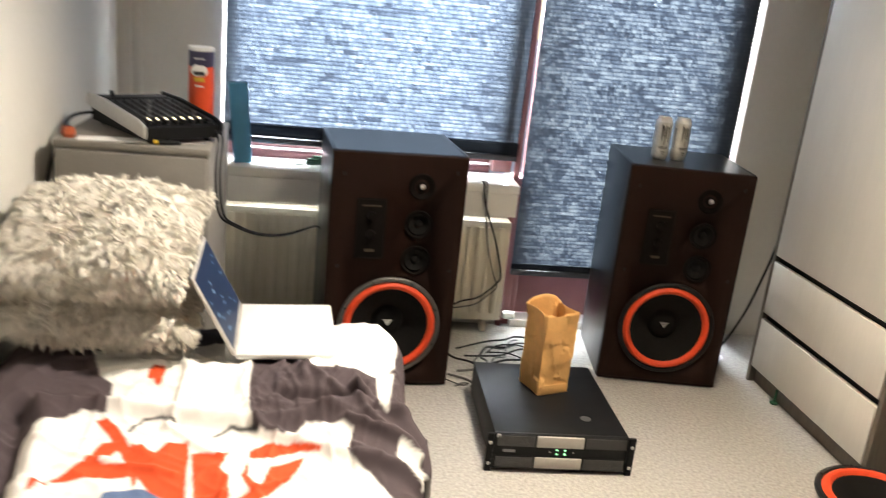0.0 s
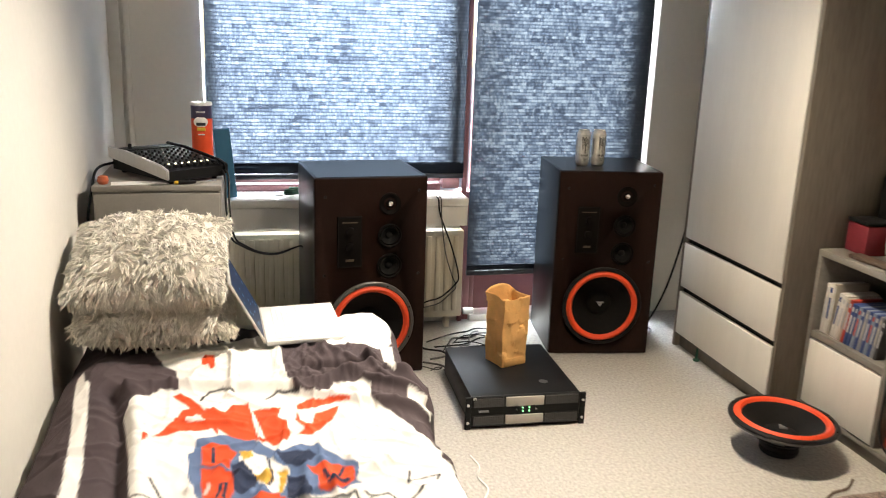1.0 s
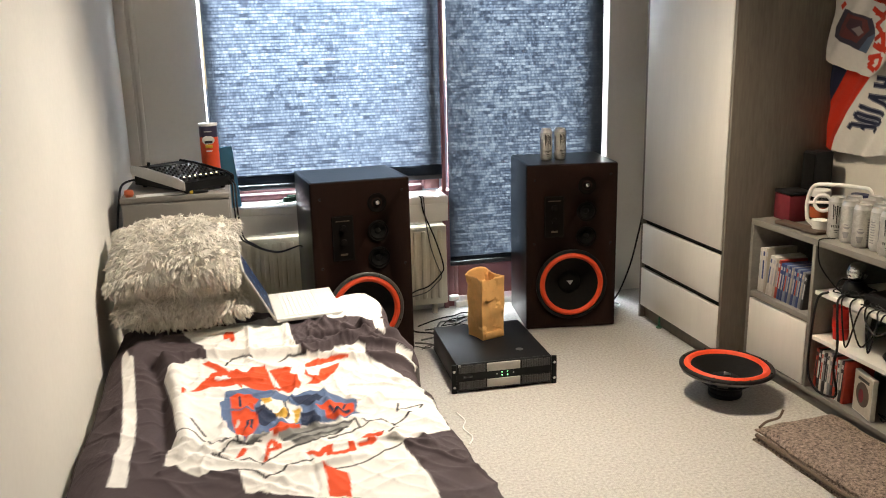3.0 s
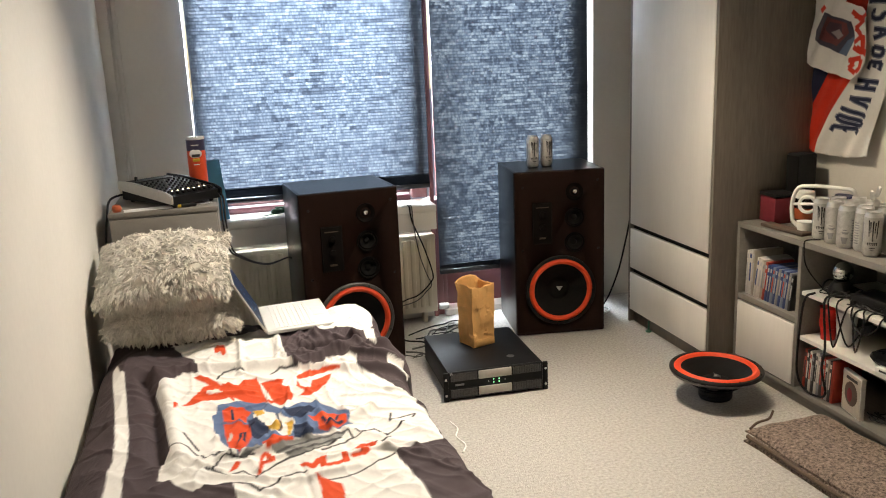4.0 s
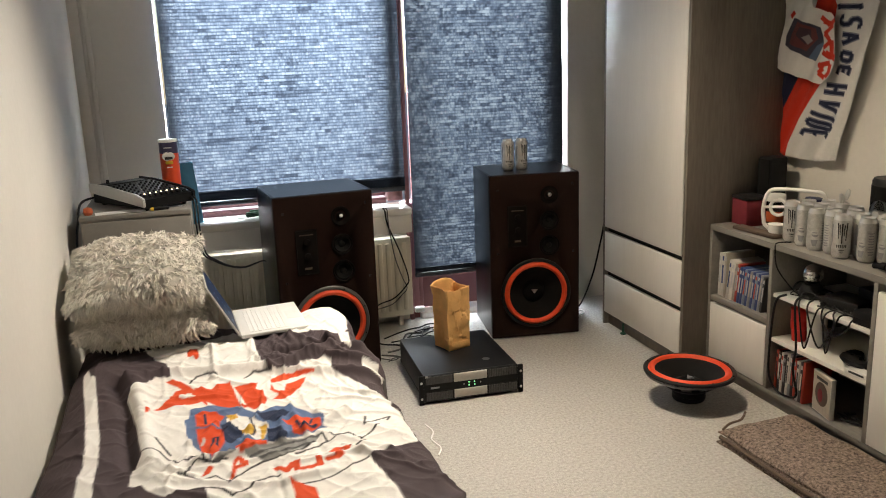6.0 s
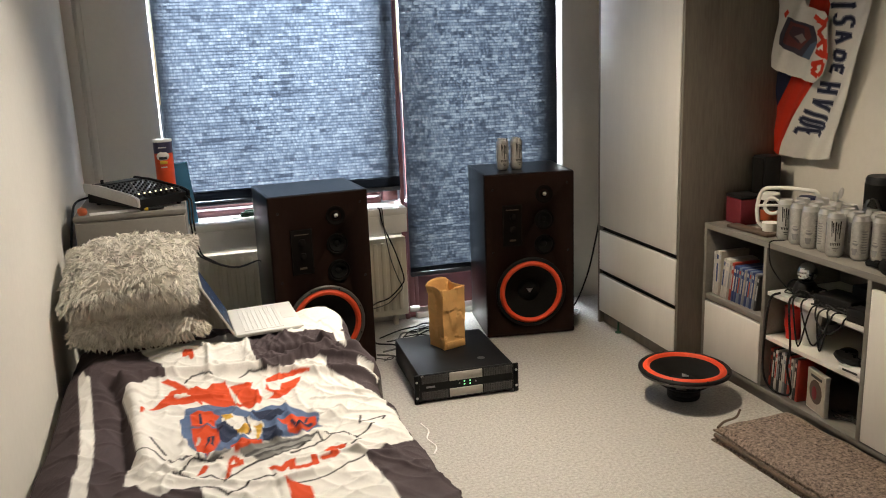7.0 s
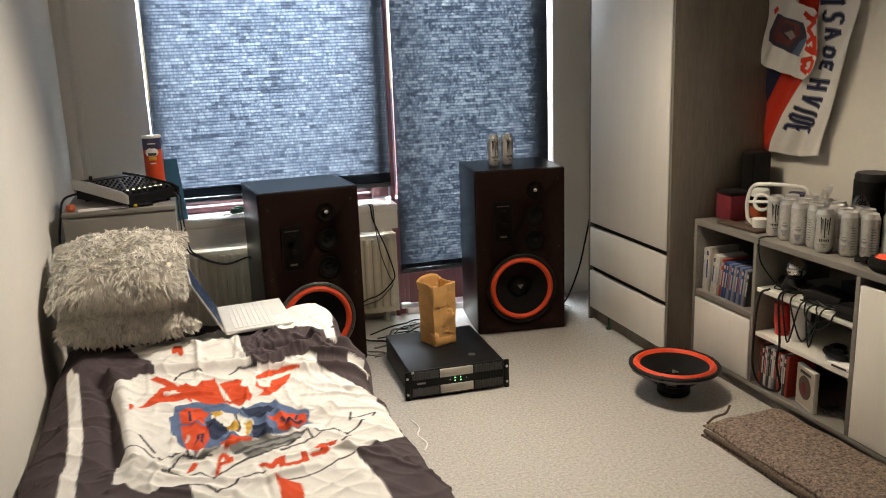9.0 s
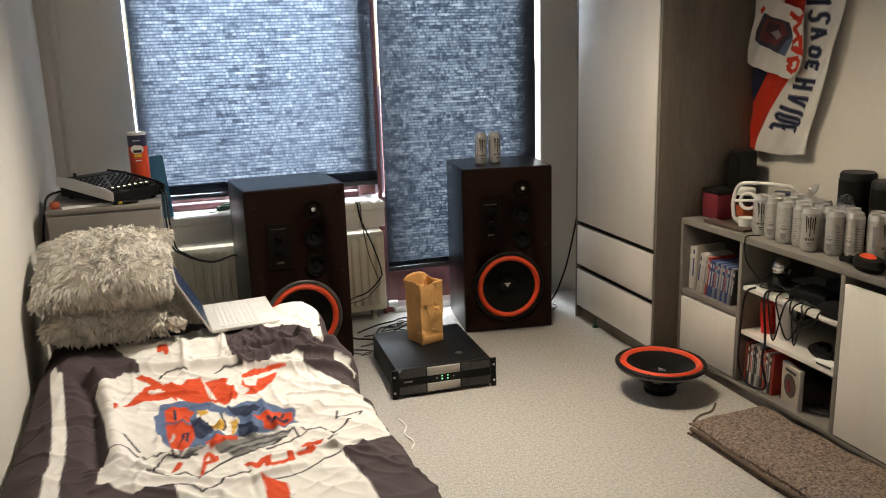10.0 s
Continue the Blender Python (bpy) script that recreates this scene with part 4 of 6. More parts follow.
for x, y, h in ((2.432, 1.462, 0.285), (2.436, 1.305, 0.27)):
    t = thing("desk_speaker", pose(x, y, ZT), "tall round black speaker behind the cans", "desk speaker", "black desk speakers")
    part("shell", lathe([(0, 0), (0.066, 0), (0.068, 0.004), (0.068, h - 0.01), (0.062, h), (0, h)], 40), BLACK, t)
    part("cloth_sleeve", lathe([(0.0685, 0.02), (0.070, 0.022), (0.070, h - 0.03), (0.0685, h - 0.028)], 40), BLACK_MATT, t)
t = thing("carry_frame", pose(2.298, 1.868, ZT, 0, 0, 36) @ Matrix.Scale(1.07, 4), "white plastic carry frame with a ring, leaning by a jar", "plastic frame")
part("outer_frame", tube([(0, 0.10, 0.03), (0, 0.105, 0.10), (0, 0.085, 0.165), (0, 0.03, 0.178), (0, -0.08, 0.176), (0, -0.125, 0.165), (0, -0.135, 0.10)], 0.008, 10), WHITE_PLASTIC, t)
part("lower_bar", tube([(0, 0.10, 0.03), (0, 0.07, 0.008), (0, 0.02, 0.008), (0, -0.01, 0.04), (0, -0.05, 0.055)], 0.008, 10), WHITE_PLASTIC, t)
part("cross_bar", tube([(0, 0.10, 0.10), (0, 0.05, 0.104), (0, -0.02, 0.106), (0, -0.125, 0.09)], 0.006, 10), WHITE_PLASTIC, t)
a = [(0, 0.045 + 0.032 * math.cos(k * math.pi / 6), 0.102 + 0.032 * math.sin(k * math.pi / 6)) for k in range(13)]
part("ring", tube(a, 0.007, 10, steps=3), WHITE_PLASTIC, t)
t = thing("food_jar", pose(2.32, 1.99, ZT), "clear jar with an orange label and white lid", "jar")
part("jar_wall", lathe([(0, 0.001), (0.036, 0.0), (0.04, 0.006), (0.04, 0.11), (0.034, 0.12)], 28), CLEAR, t)
part("filling", lathe([(0, 0.003), (0.037, 0.003), (0.037, 0.08), (0, 0.08)], 28), WOOD_DARK, t, "dark contents")
part("label_band", lathe([(0.0405, 0.03), (0.0408, 0.032), (0.0408, 0.075), (0.0405, 0.077)], 28), AMBER, t, "orange paper label")
part("lid", lathe([(0.041, 0.122), (0.042, 0.125), (0.042, 0.148), (0.039, 0.152), (0, 0.152)], 28), WHITE_PLASTIC, t, "white screw lid")
t = thing("white_tub", pose(2.215, 1.845, ZT), "small white tub beside the cans", "tub")
part("tub_body", lathe([(0, 0), (0.03, 0), (0.034, 0.05), (0.036, 0.052), (0.033, 0.05), (0, 0.046)], 24), WHITE_PLASTIC, t)
t = thing("wooden_plank", pose(2.178, 1.92, ZT, 0, 0, 4), "flat dark wooden board with rounded ends", "board")
bm = box(-0.03, 0.03, -0.13, 0.13, 0.0, 0.016, 0.006, seg=3)
part("board", bm, WOOD_DARK, t)
t = thing("navy_pouch", pose(2.42, 1.86, ZT), "dark blue crumpled pouch behind the cans", "pouch")
part("cloth_body", lathe([(0, 0), (0.05, 0.0), (0.065, 0.04), (0.06, 0.10), (0.04, 0.145), (0, 0.15)], 24, m=Matrix.Diagonal((0.8, 1.2, 1, 1))), NAVY, t)
t = thing("clear_dome", pose(2.335, 1.415, ZT), "clear plastic dome behind the cans", "plastic dome")
part("dome_shell", lathe([(0.034, 0.0), (0.034, 0.15), (0.032, 0.185), (0.022, 0.205), (0, 0.212)], 28), CLEAR, t)
for y, a in ((1.72, 12), (1.66, -14)):
    t = thing("spoon", pose(2.40, y, ZT + 0.004, 8, a, 0), "grey metal spoon standing among the cans", "spoon", "spoons")
    part("spoon_handle", tube([(0, 0, 0), (0, 0, 0.1), (0, 0.004, 0.17)], 0.0035, 8), SILVER, t)
    part("spoon_bowl", lathe([(0, 0.16), (0.01, 0.165), (0.014, 0.185), (0.01, 0.205), (0, 0.21)], 16, m=Matrix.Diagonal((0.4, 1, 1, 1))), SILVER, t)
t = thing("work_glove", pose(2.175, 1.12, ZT, 0, 0, 70), "black and red padded glove on the shelf unit", "glove")
part("palm", lathe([(0, 0.0), (0.05, 0.002), (0.06, 0.02), (0.05, 0.042), (0, 0.05)], 24, m=Matrix.Diagonal((1.4, 0.8, 1, 1))), BLACK_MATT, t)
part("red_pad", lathe([(0, 0.052), (0.025, 0.05), (0.035, 0.043)], 20, m=Matrix.Diagonal((1.3, 0.7, 1, 1)) @ pose(0.008, 0, 0.002)), RED_FOAM, t, "red padded patch")
for k in range(4):
    part("finger", tube([(0.06, -0.03 + 0.02 * k, 0.018), (0.10, -0.036 + 0.024 * k, 0.016), (0.125, -0.036 + 0.026 * k, 0.011)], 0.0105, 10), BLACK_MATT, t)

# ---- flags on the wall ----
def flag(name, poly, paints, lines, x, label, step=0.0045, fold=0.012, seed=1.0):
    ys, zs = [p[0] for p in poly], [p[1] for p in poly]
    gy, gz = np.arange(min(ys), max(ys) + step, step), np.arange(min(zs), max(zs) + step, step)
    py, pz = [a.ravel() for a in np.meshgrid(gy, gz, indexing="ij")]
    keep = inside(py, pz, poly)
    s = py + 0.45 * pz
    px = x + fold * np.sin(s * 26 + seed) * 0.6 + fold * 0.5 * np.sin(s * 11 + pz * 5 + seed * 2) + 0.004 * np.sin(py * 60 + pz * 33)
    dye = np.zeros((len(py), 3))
    for oy, oz in ((-0.3, -0.1), (0.1, -0.3), (0.3, 0.1), (-0.1, 0.3)):
        one = np.tile(np.array((0.66, 0.64, 0.60)), (len(py), 1))
        qy, qz = py + oy * step, pz + oz * step
        for pts, colour in paints:
            one[inside(qy, qz, pts)] = colour
        for pts, w, colour in lines:
            one[near_line(qy, qz, pts, w, True)] = colour
        dye += one / 4
    ob = sheet(name, np.stack([px, py, pz], 1), len(gy), len(gz), dye, FLAGCLOTH, keep)
    mod = ob.modifiers.new("thick", "SOLIDIFY")
    mod.thickness = 0.0012
    return tagged(ob, label, "flag", "flags on the wall")


NAVY_DYE, RED_DYE, PALE = (0.018, 0.022, 0.05), (0.52, 0.035, 0.016), (0.30, 0.31, 0.36)
FLAG_SHAPE = [(2.240, 1.032), (2.128, 1.014), (1.954, 1.005), (1.813, 1.027), (1.800, 1.127), (1.749, 1.272), (1.700, 1.418), (1.645, 1.659), (1.619, 1.867), (2.038, 1.916), (2.119, 1.441), (2.194, 1.398), (2.204, 1.269)]
SMALL_SHAPE = [(2.158, 1.738), (2.160, 1.607), (2.196, 1.415), (2.050, 1.375), (1.902, 1.344), (1.848, 1.378), (1.826, 1.418), (1.830, 1.609), (1.863, 1.641), (1.962, 1.670), (1.973, 1.725)]
LETTERS = [[(2.028, 1.133), (1.893, 1.127)], [(2.001, 1.182), (1.867, 1.158)], [(1.974, 1.221), (1.853, 1.195)], [(1.936, 1.268), (1.829, 1.245)], [(1.906, 1.329), (1.792, 1.321)], [(1.839, 1.406), (1.784, 1.401)], [(1.828, 1.464), (1.773, 1.456)], [(1.824, 1.533), (1.739, 1.538)], [(1.843, 1.610), (1.734, 1.590)], [(1.865, 1.664), (1.746, 1.657)]]
GLYPH = {"I": [[(0.5, 0), (0.5, 1)], [(0.25, 0), (0.75, 0)], [(0.25, 1), (0.75, 1)]],
         "S": [[(0.95, 0.8), (0.75, 1), (0.25, 1), (0.05, 0.8), (0.2, 0.58), (0.8, 0.42), (0.95, 0.2), (0.75, 0), (0.25, 0), (0.05, 0.2)]],
         "A": [[(0, 0), (0.5, 1), (1, 0)], [(0.22, 0.33), (0.78, 0.33)]],
         "D": [[(0.08, 0), (0.08, 1), (0.7, 1), (0.95, 0.8), (0.95, 0.2), (0.7, 0), (0.08, 0)]],
         "E": [[(0.95, 0), (0.1, 0), (0.1, 1), (0.95, 1)], [(0.1, 0.5), (0.7, 0.5)]],
         "H": [[(0.05, 0), (0.05, 1)], [(0.95, 0), (0.95, 1)], [(0.05, 0.5), (0.95, 0.5)]],
         "V": [[(0, 1), (0.5, 0), (1, 1)]]}
WORDS = []
for k, sign in enumerate("EDIVHEDASI"):
    (y0, z0), (y1, z1) = LETTERS[k]
    lo, hi = LETTERS[max(k - 1, 0)], LETTERS[min(k + 1, 9)]
    ry, rz = (lo[0][0] + lo[1][0] - hi[0][0] - hi[1][0]), (lo[0][1] + lo[1][1] - hi[0][1] - hi[1][1])
    wide = (0.028 if k < 3 else 0.036) / math.hypot(ry, rz)
    for stroke in GLYPH[sign]:
        WORDS.append([(y0 + (y1 - y0) * b + ry * wide * (a - 0.5), z0 + (z1 - z0) * b + rz * wide * (a - 0.5)) for a, b in stroke])
flag("flag", FLAG_SHAPE, [([(2.240, 1.032), (2.128, 1.014), (2.113, 1.075), (2.046, 1.191), (1.931, 1.345), (1.877, 1.672), (1.970, 1.755), (2.095, 1.382), (2.193, 1.217)], RED_DYE), ([(2.195, 1.406), (2.095, 1.381), (2.193, 1.217), (2.211, 1.268)], NAVY_DYE)],
     [(c, 0.0118, NAVY_DYE) for c in WORDS] + [(c, 0.0098, PALE) for c in WORDS] + [(c, 0.0076, NAVY_DYE) for c in WORDS], 2.478, "long white and red flag with dark lettering, hung on the wall", step=0.0024)
SMALL_PICTURE = [([(2.135, 1.555), (2.089, 1.631), (1.918, 1.584), (1.897, 1.514), (1.947, 1.443), (2.140, 1.513)], (0.05, 0.045, 0.065)),
                 ([(2.098, 1.561), (2.065, 1.613), (1.942, 1.578), (1.931, 1.538), (1.994, 1.486), (2.109, 1.522)], (0.13, 0.04, 0.04)),
                 ([(2.060, 1.560), (2.035, 1.590), (1.975, 1.575), (1.965, 1.530), (2.010, 1.515)], (0.06, 0.035, 0.045)),
                 ([(2.029, 1.545), (1.986, 1.556), (1.958, 1.529), (1.989, 1.513)], (0.25, 0.22, 0.21)),
                 ([(1.984, 1.457), (1.939, 1.509), (1.902, 1.523), (1.897, 1.509), (1.943, 1.443)], (0.09, 0.13, 0.20)),
                 ([(2.116, 1.645), (2.092, 1.663), (2.079, 1.648), (2.103, 1.625)], RED_DYE)]
RED_MARKS = [[(1.912, 1.625), (1.870, 1.590), (1.836, 1.611)], [(1.900, 1.607), (1.843, 1.588), (1.898, 1.556), (1.855, 1.532)], [(1.893, 1.499), (1.844, 1.526), (1.845, 1.471)],
             [(1.873, 1.480), (1.826, 1.450)], [(1.894, 1.481), (1.854, 1.459), (1.824, 1.462)], [(1.914, 1.433), (1.891, 1.412), (1.914, 1.395), (1.884, 1.374)],
             [(1.851, 1.429), (1.858, 1.394), (1.877, 1.379)], [(1.917, 1.426), (1.855, 1.436)]]
flag("flag", SMALL_SHAPE, SMALL_PICTURE, [(c, 0.0105, RED_DYE) for c in RED_MARKS], 2.44, "small white flag with a dark picture and red strokes", step=0.003, fold=0.008, seed=2.4)


# ---- bed ----
BX, BL, BY0, BY1 = 0.372, -0.618, 0.15, 2.16
t = thing("bed", pose(0, 0, 0), "low single bed standing along the wall", "bed")
part("bed_base", box(BL + 0.012, BX - 0.05, BY0 + 0.02, BY1 - 0.03, 0.03, 0.24, 0.012), GREY_WOOD, t)
part("mattress", box(BL + 0.010, BX - 0.035, BY0 + 0.01, BY1 - 0.02, 0.241, 0.452, 0.04, seg=4), MATTRESS, t)
for x in (BL + 0.06, BX - 0.1):
    for y in (BY0 + 0.08, BY1 - 0.1):
        part("leg", lathe([(0, 0), (0.022, 0), (0.026, 0.035), (0, 0.035)], 16, m=pose(x, y, 0)), BLACK, t)

DARK, WHITE, RED = (0.066, 0.050, 0.054), (0.76, 0.74, 0.70), (0.62, 0.075, 0.022)
BLUE, NAVYD, GOLD, GREY = (0.10, 0.15, 0.27), (0.025, 0.035, 0.07), (0.60, 0.36, 0.06), (0.24, 0.24, 0.23)
INKED = (0.03, 0.028, 0.03)
PRINT, STROKES = [], []


def patch(colour, *outline):
    """A dyed area of the duvet, by its outline on the bed's plan."""
    PRINT.append((list(outline), colour))


def stroke(colour, width, *line):
    """A drawn line of the duvet's print."""
    STROKES.append((list(line), width, colour))


patch(WHITE, (0.12, 1.84), (0.20, 1.82), (0.30, 1.79), (0.345, 1.92), (0.36, 2.4), (0.1, 2.4))
patch(WHITE, (-0.577, 1.744), (-0.565, 1.768), (-0.548, 1.687), (-0.531, 1.662), (-0.518, 1.549), (-0.500, 1.392), (-0.482, 1.249), (-0.468, 1.062), (-0.471, 1.015), (-0.465, 0.896), (-0.464, 0.818), (-0.512, 0.846), (-0.509, 0.912), (-0.510, 1.008), (-0.503, 1.048), (-0.509, 1.150), (-0.527, 1.320), (-0.549, 1.496), (-0.565, 1.623))
patch(WHITE, (-0.400, 1.922), (-0.350, 1.792), (-0.312, 1.758), (-0.293, 1.624), (-0.344, 1.631), (-0.381, 1.584), (-0.415, 1.545), (-0.418, 1.495), (-0.424, 1.487), (-0.404, 1.393), (-0.383, 1.260), (-0.363, 1.114), (-0.358, 1.061), (-0.374, 1.031), (-0.380, 0.903), (-0.346, 0.887), (-0.297, 0.822), (-0.271, 0.831), (-0.207, 0.839), (-0.200, 0.769), (-0.191, 0.713), (0.209, 0.543), (0.217, 0.615), (0.216, 0.712), (0.211, 0.791), (0.202, 0.872), (0.275, 0.902), (0.343, 0.917), (0.362, 0.958), (0.367, 1.036), (0.399, 1.172), (0.347, 1.182), (0.352, 1.258), (0.325, 1.269), (0.306, 1.340), (0.267, 1.414), (0.217, 1.469), (0.231, 1.570), (0.206, 1.594), (0.130, 1.601), (0.087, 1.531), (0.017, 1.569), (-0.003, 1.693), (-0.008, 1.845), (-0.018, 1.955), (-0.076, 2.042), (-0.139, 2.018), (-0.283, 1.968))
patch(WHITE, (0.320, 1.518), (0.342, 1.501), (0.368, 1.495), (0.403, 1.490), (0.403, 1.495), (0.377, 1.411), (0.347, 1.419), (0.318, 1.440), (0.319, 1.506))
patch(WHITE, (0.294, 1.808), (0.338, 1.873), (0.307, 1.631), (0.308, 1.608), (0.293, 1.646))
patch(RED, (-0.242, 1.808), (-0.234, 1.830), (-0.205, 1.826), (-0.201, 1.753), (-0.211, 1.744), (-0.238, 1.776))
patch(RED, (-0.312, 1.606), (-0.288, 1.612), (-0.259, 1.577), (-0.224, 1.516), (-0.187, 1.425), (-0.182, 1.359), (-0.200, 1.407), (-0.246, 1.509), (-0.281, 1.564))
patch(RED, (-0.360, 1.307), (-0.359, 1.341), (-0.299, 1.442), (-0.281, 1.528), (-0.256, 1.534), (-0.242, 1.503), (-0.268, 1.450), (-0.215, 1.441), (-0.200, 1.407), (-0.274, 1.393), (-0.335, 1.377))
patch(RED, (-0.224, 1.522), (-0.167, 1.488), (-0.149, 1.524), (-0.108, 1.528), (-0.099, 1.472), (-0.097, 1.421), (-0.082, 1.319), (-0.057, 1.316), (-0.075, 1.306), (-0.117, 1.333), (-0.155, 1.355), (-0.191, 1.415))
patch(RED, (-0.098, 1.493), (-0.080, 1.496), (-0.050, 1.484), (-0.022, 1.504), (-0.034, 1.430), (-0.013, 1.394), (-0.004, 1.335), (-0.015, 1.298), (-0.048, 1.288), (-0.067, 1.320), (-0.082, 1.398))
patch(RED, (0.018, 1.493), (0.049, 1.528), (0.097, 1.508), (0.145, 1.495), (0.167, 1.483), (0.162, 1.478), (0.118, 1.486), (0.068, 1.463), (0.020, 1.472))
patch(RED, (0.020, 1.472), (0.023, 1.405), (0.048, 1.360), (0.065, 1.435), (0.133, 1.470), (0.106, 1.383), (0.084, 1.367), (0.049, 1.318), (0.010, 1.327), (0.030, 1.349), (0.010, 1.399))
patch(BLUE, (-0.251, 1.280), (-0.238, 1.288), (-0.234, 1.347), (-0.188, 1.363), (-0.166, 1.366), (-0.117, 1.333), (-0.075, 1.303), (-0.037, 1.254), (0.014, 1.285), (0.060, 1.259), (0.088, 1.226), (0.138, 1.161), (0.130, 1.111), (0.117, 1.085), (0.130, 1.081), (0.084, 1.055), (0.029, 1.030), (-0.049, 1.008), (-0.101, 0.988), (-0.136, 1.036), (-0.182, 0.966), (-0.205, 1.039), (-0.227, 1.089), (-0.246, 1.165))
patch(RED, (-0.220, 1.315), (-0.192, 1.324), (-0.157, 1.301), (-0.137, 1.275), (-0.148, 1.251), (-0.157, 1.194), (-0.204, 1.205), (-0.219, 1.216))
patch(RED, (-0.220, 1.205), (-0.150, 1.183), (-0.141, 1.110), (-0.148, 1.075), (-0.159, 1.040), (-0.178, 0.968), (-0.205, 1.048), (-0.215, 1.119))
patch(WHITE, (-0.134, 1.258), (-0.112, 1.272), (-0.073, 1.250), (-0.041, 1.202), (-0.019, 1.171), (-0.041, 1.077), (-0.067, 1.067), (-0.093, 1.131), (-0.121, 1.159), (-0.134, 1.172))
patch(NAVYD, (-0.152, 1.215), (-0.124, 1.239), (-0.111, 1.204), (-0.092, 1.143), (-0.102, 1.108), (-0.129, 1.081), (-0.146, 1.095), (-0.148, 1.170))
patch(GOLD, (-0.132, 1.280), (-0.103, 1.273), (-0.098, 1.249), (-0.124, 1.239))
patch(GOLD, (-0.102, 1.180), (-0.082, 1.151), (-0.056, 1.182), (-0.059, 1.133), (-0.077, 1.098), (-0.095, 1.147))
patch(GOLD, (-0.049, 1.175), (-0.022, 1.171), (-0.030, 1.134), (-0.045, 1.067), (-0.052, 1.069), (-0.043, 1.158))
patch(NAVYD, (-0.028, 1.162), (0.008, 1.117), (0.018, 1.040), (0.009, 1.018), (-0.037, 1.011))
patch(NAVYD, (-0.048, 1.247), (0.001, 1.255), (0.047, 1.230), (0.019, 1.180), (-0.023, 1.186))
patch(RED, (0.018, 1.166), (0.052, 1.178), (0.095, 1.177), (0.126, 1.153), (0.114, 1.084), (0.064, 1.048), (0.031, 1.042), (0.040, 1.125))
patch(RED, (-0.121, 1.050), (-0.098, 1.054), (-0.052, 1.069), (-0.038, 1.008), (-0.072, 0.989), (-0.095, 0.979), (-0.113, 0.977))
patch(GREY, (-0.102, 0.981), (-0.049, 1.003), (0.016, 1.023), (0.088, 1.042), (0.114, 1.051), (0.091, 1.025), (0.045, 0.972), (-0.013, 0.944), (-0.052, 0.923), (-0.091, 0.961))
patch(GREY, (-0.178, 0.966), (-0.163, 0.980), (-0.135, 1.046), (-0.120, 0.986), (-0.144, 0.975), (-0.169, 0.956))
patch(RED, (-0.210, 0.895), (-0.198, 0.928), (-0.189, 0.940), (-0.178, 0.934), (-0.189, 0.905), (-0.203, 0.898))
patch(RED, (-0.150, 0.845), (-0.138, 0.875), (-0.129, 0.960), (-0.120, 0.971), (-0.109, 0.969), (-0.092, 0.923), (-0.106, 0.905), (-0.123, 0.893), (-0.134, 0.858))
patch(WHITE, (-0.126, 0.933), (-0.117, 0.956), (-0.112, 0.912))
patch(RED, (-0.104, 0.965), (-0.094, 0.915), (-0.107, 0.904), (-0.115, 0.946))
patch(RED, (-0.010, 0.809), (0.018, 0.785), (0.046, 0.756), (0.047, 0.713), (0.035, 0.621), (-0.012, 0.649), (-0.005, 0.747), (-0.007, 0.790))
stroke(INKED, 0.0032, (-0.324, 1.155), (-0.307, 1.113), (-0.285, 1.053))
stroke(INKED, 0.0032, (-0.358, 1.075), (-0.333, 1.068), (-0.313, 1.071), (-0.292, 1.027), (-0.271, 1.002), (-0.241, 0.995), (-0.219, 1.023), (-0.198, 0.968), (-0.172, 0.959), (-0.145, 0.967))
stroke(INKED, 0.0032, (-0.266, 0.925), (-0.249, 0.917), (-0.227, 0.965), (-0.205, 0.966), (-0.165, 0.957))
stroke(INKED, 0.0032, (-0.256, 0.923), (-0.218, 0.875), (-0.176, 0.888), (-0.147, 0.837), (-0.124, 0.865), (-0.094, 0.897), (-0.060, 0.924), (-0.014, 0.940), (0.044, 0.965), (0.084, 1.015))
stroke(INKED, 0.0032, (-0.271, 0.831), (-0.208, 0.832), (-0.175, 0.824), (-0.145, 0.774), (-0.112, 0.790), (-0.080, 0.831), (-0.025, 0.851))
stroke(INKED, 0.0032, (-0.236, 1.566), (-0.214, 1.609), (-0.177, 1.612), (-0.147, 1.599))
stroke(INKED, 0.0032, (-0.063, 1.560), (-0.029, 1.588), (0.029, 1.559))
stroke(INKED, 0.0032, (0.022, 0.785), (0.070, 0.789), (0.131, 0.821), (0.198, 0.869))
stroke(INKED, 0.0032, (0.243, 1.107), (0.229, 1.056), (0.271, 1.077), (0.311, 1.087), (0.296, 1.066))
stroke(INKED, 0.0032, (0.109, 1.043), (0.115, 0.999), (0.180, 1.029), (0.153, 1.010), (0.129, 1.037))
stroke(INKED, 0.0032, (0.180, 1.029), (0.204, 0.968), (0.267, 1.044))
stroke(INKED, 0.0032, (0.097, 0.888), (0.149, 0.919), (0.211, 0.960))
stroke(INKED, 0.0032, (0.025, 0.941), (0.115, 0.999))
stroke(NAVYD, 0.004, (-0.193, 1.290), (-0.193, 1.221))
stroke(NAVYD, 0.004, (-0.180, 1.052), (-0.173, 1.139), (-0.161, 1.140), (-0.166, 1.047))
stroke(NAVYD, 0.004, (0.055, 1.143), (0.063, 1.067), (0.103, 1.163))
stroke((0.5, 0.47, 0.43), 0.004, (-0.206, 1.096), (-0.198, 1.133))
stroke(NAVYD, 0.004, (0.054, 1.062), (0.099, 1.083))
stroke(NAVYD, 0.003, (-0.066, 1.238), (-0.060, 1.143), (-0.073, 1.105))
stroke(RED, 0.0085, (-0.029, 0.888), (-0.009, 0.864), (0.011, 0.896))
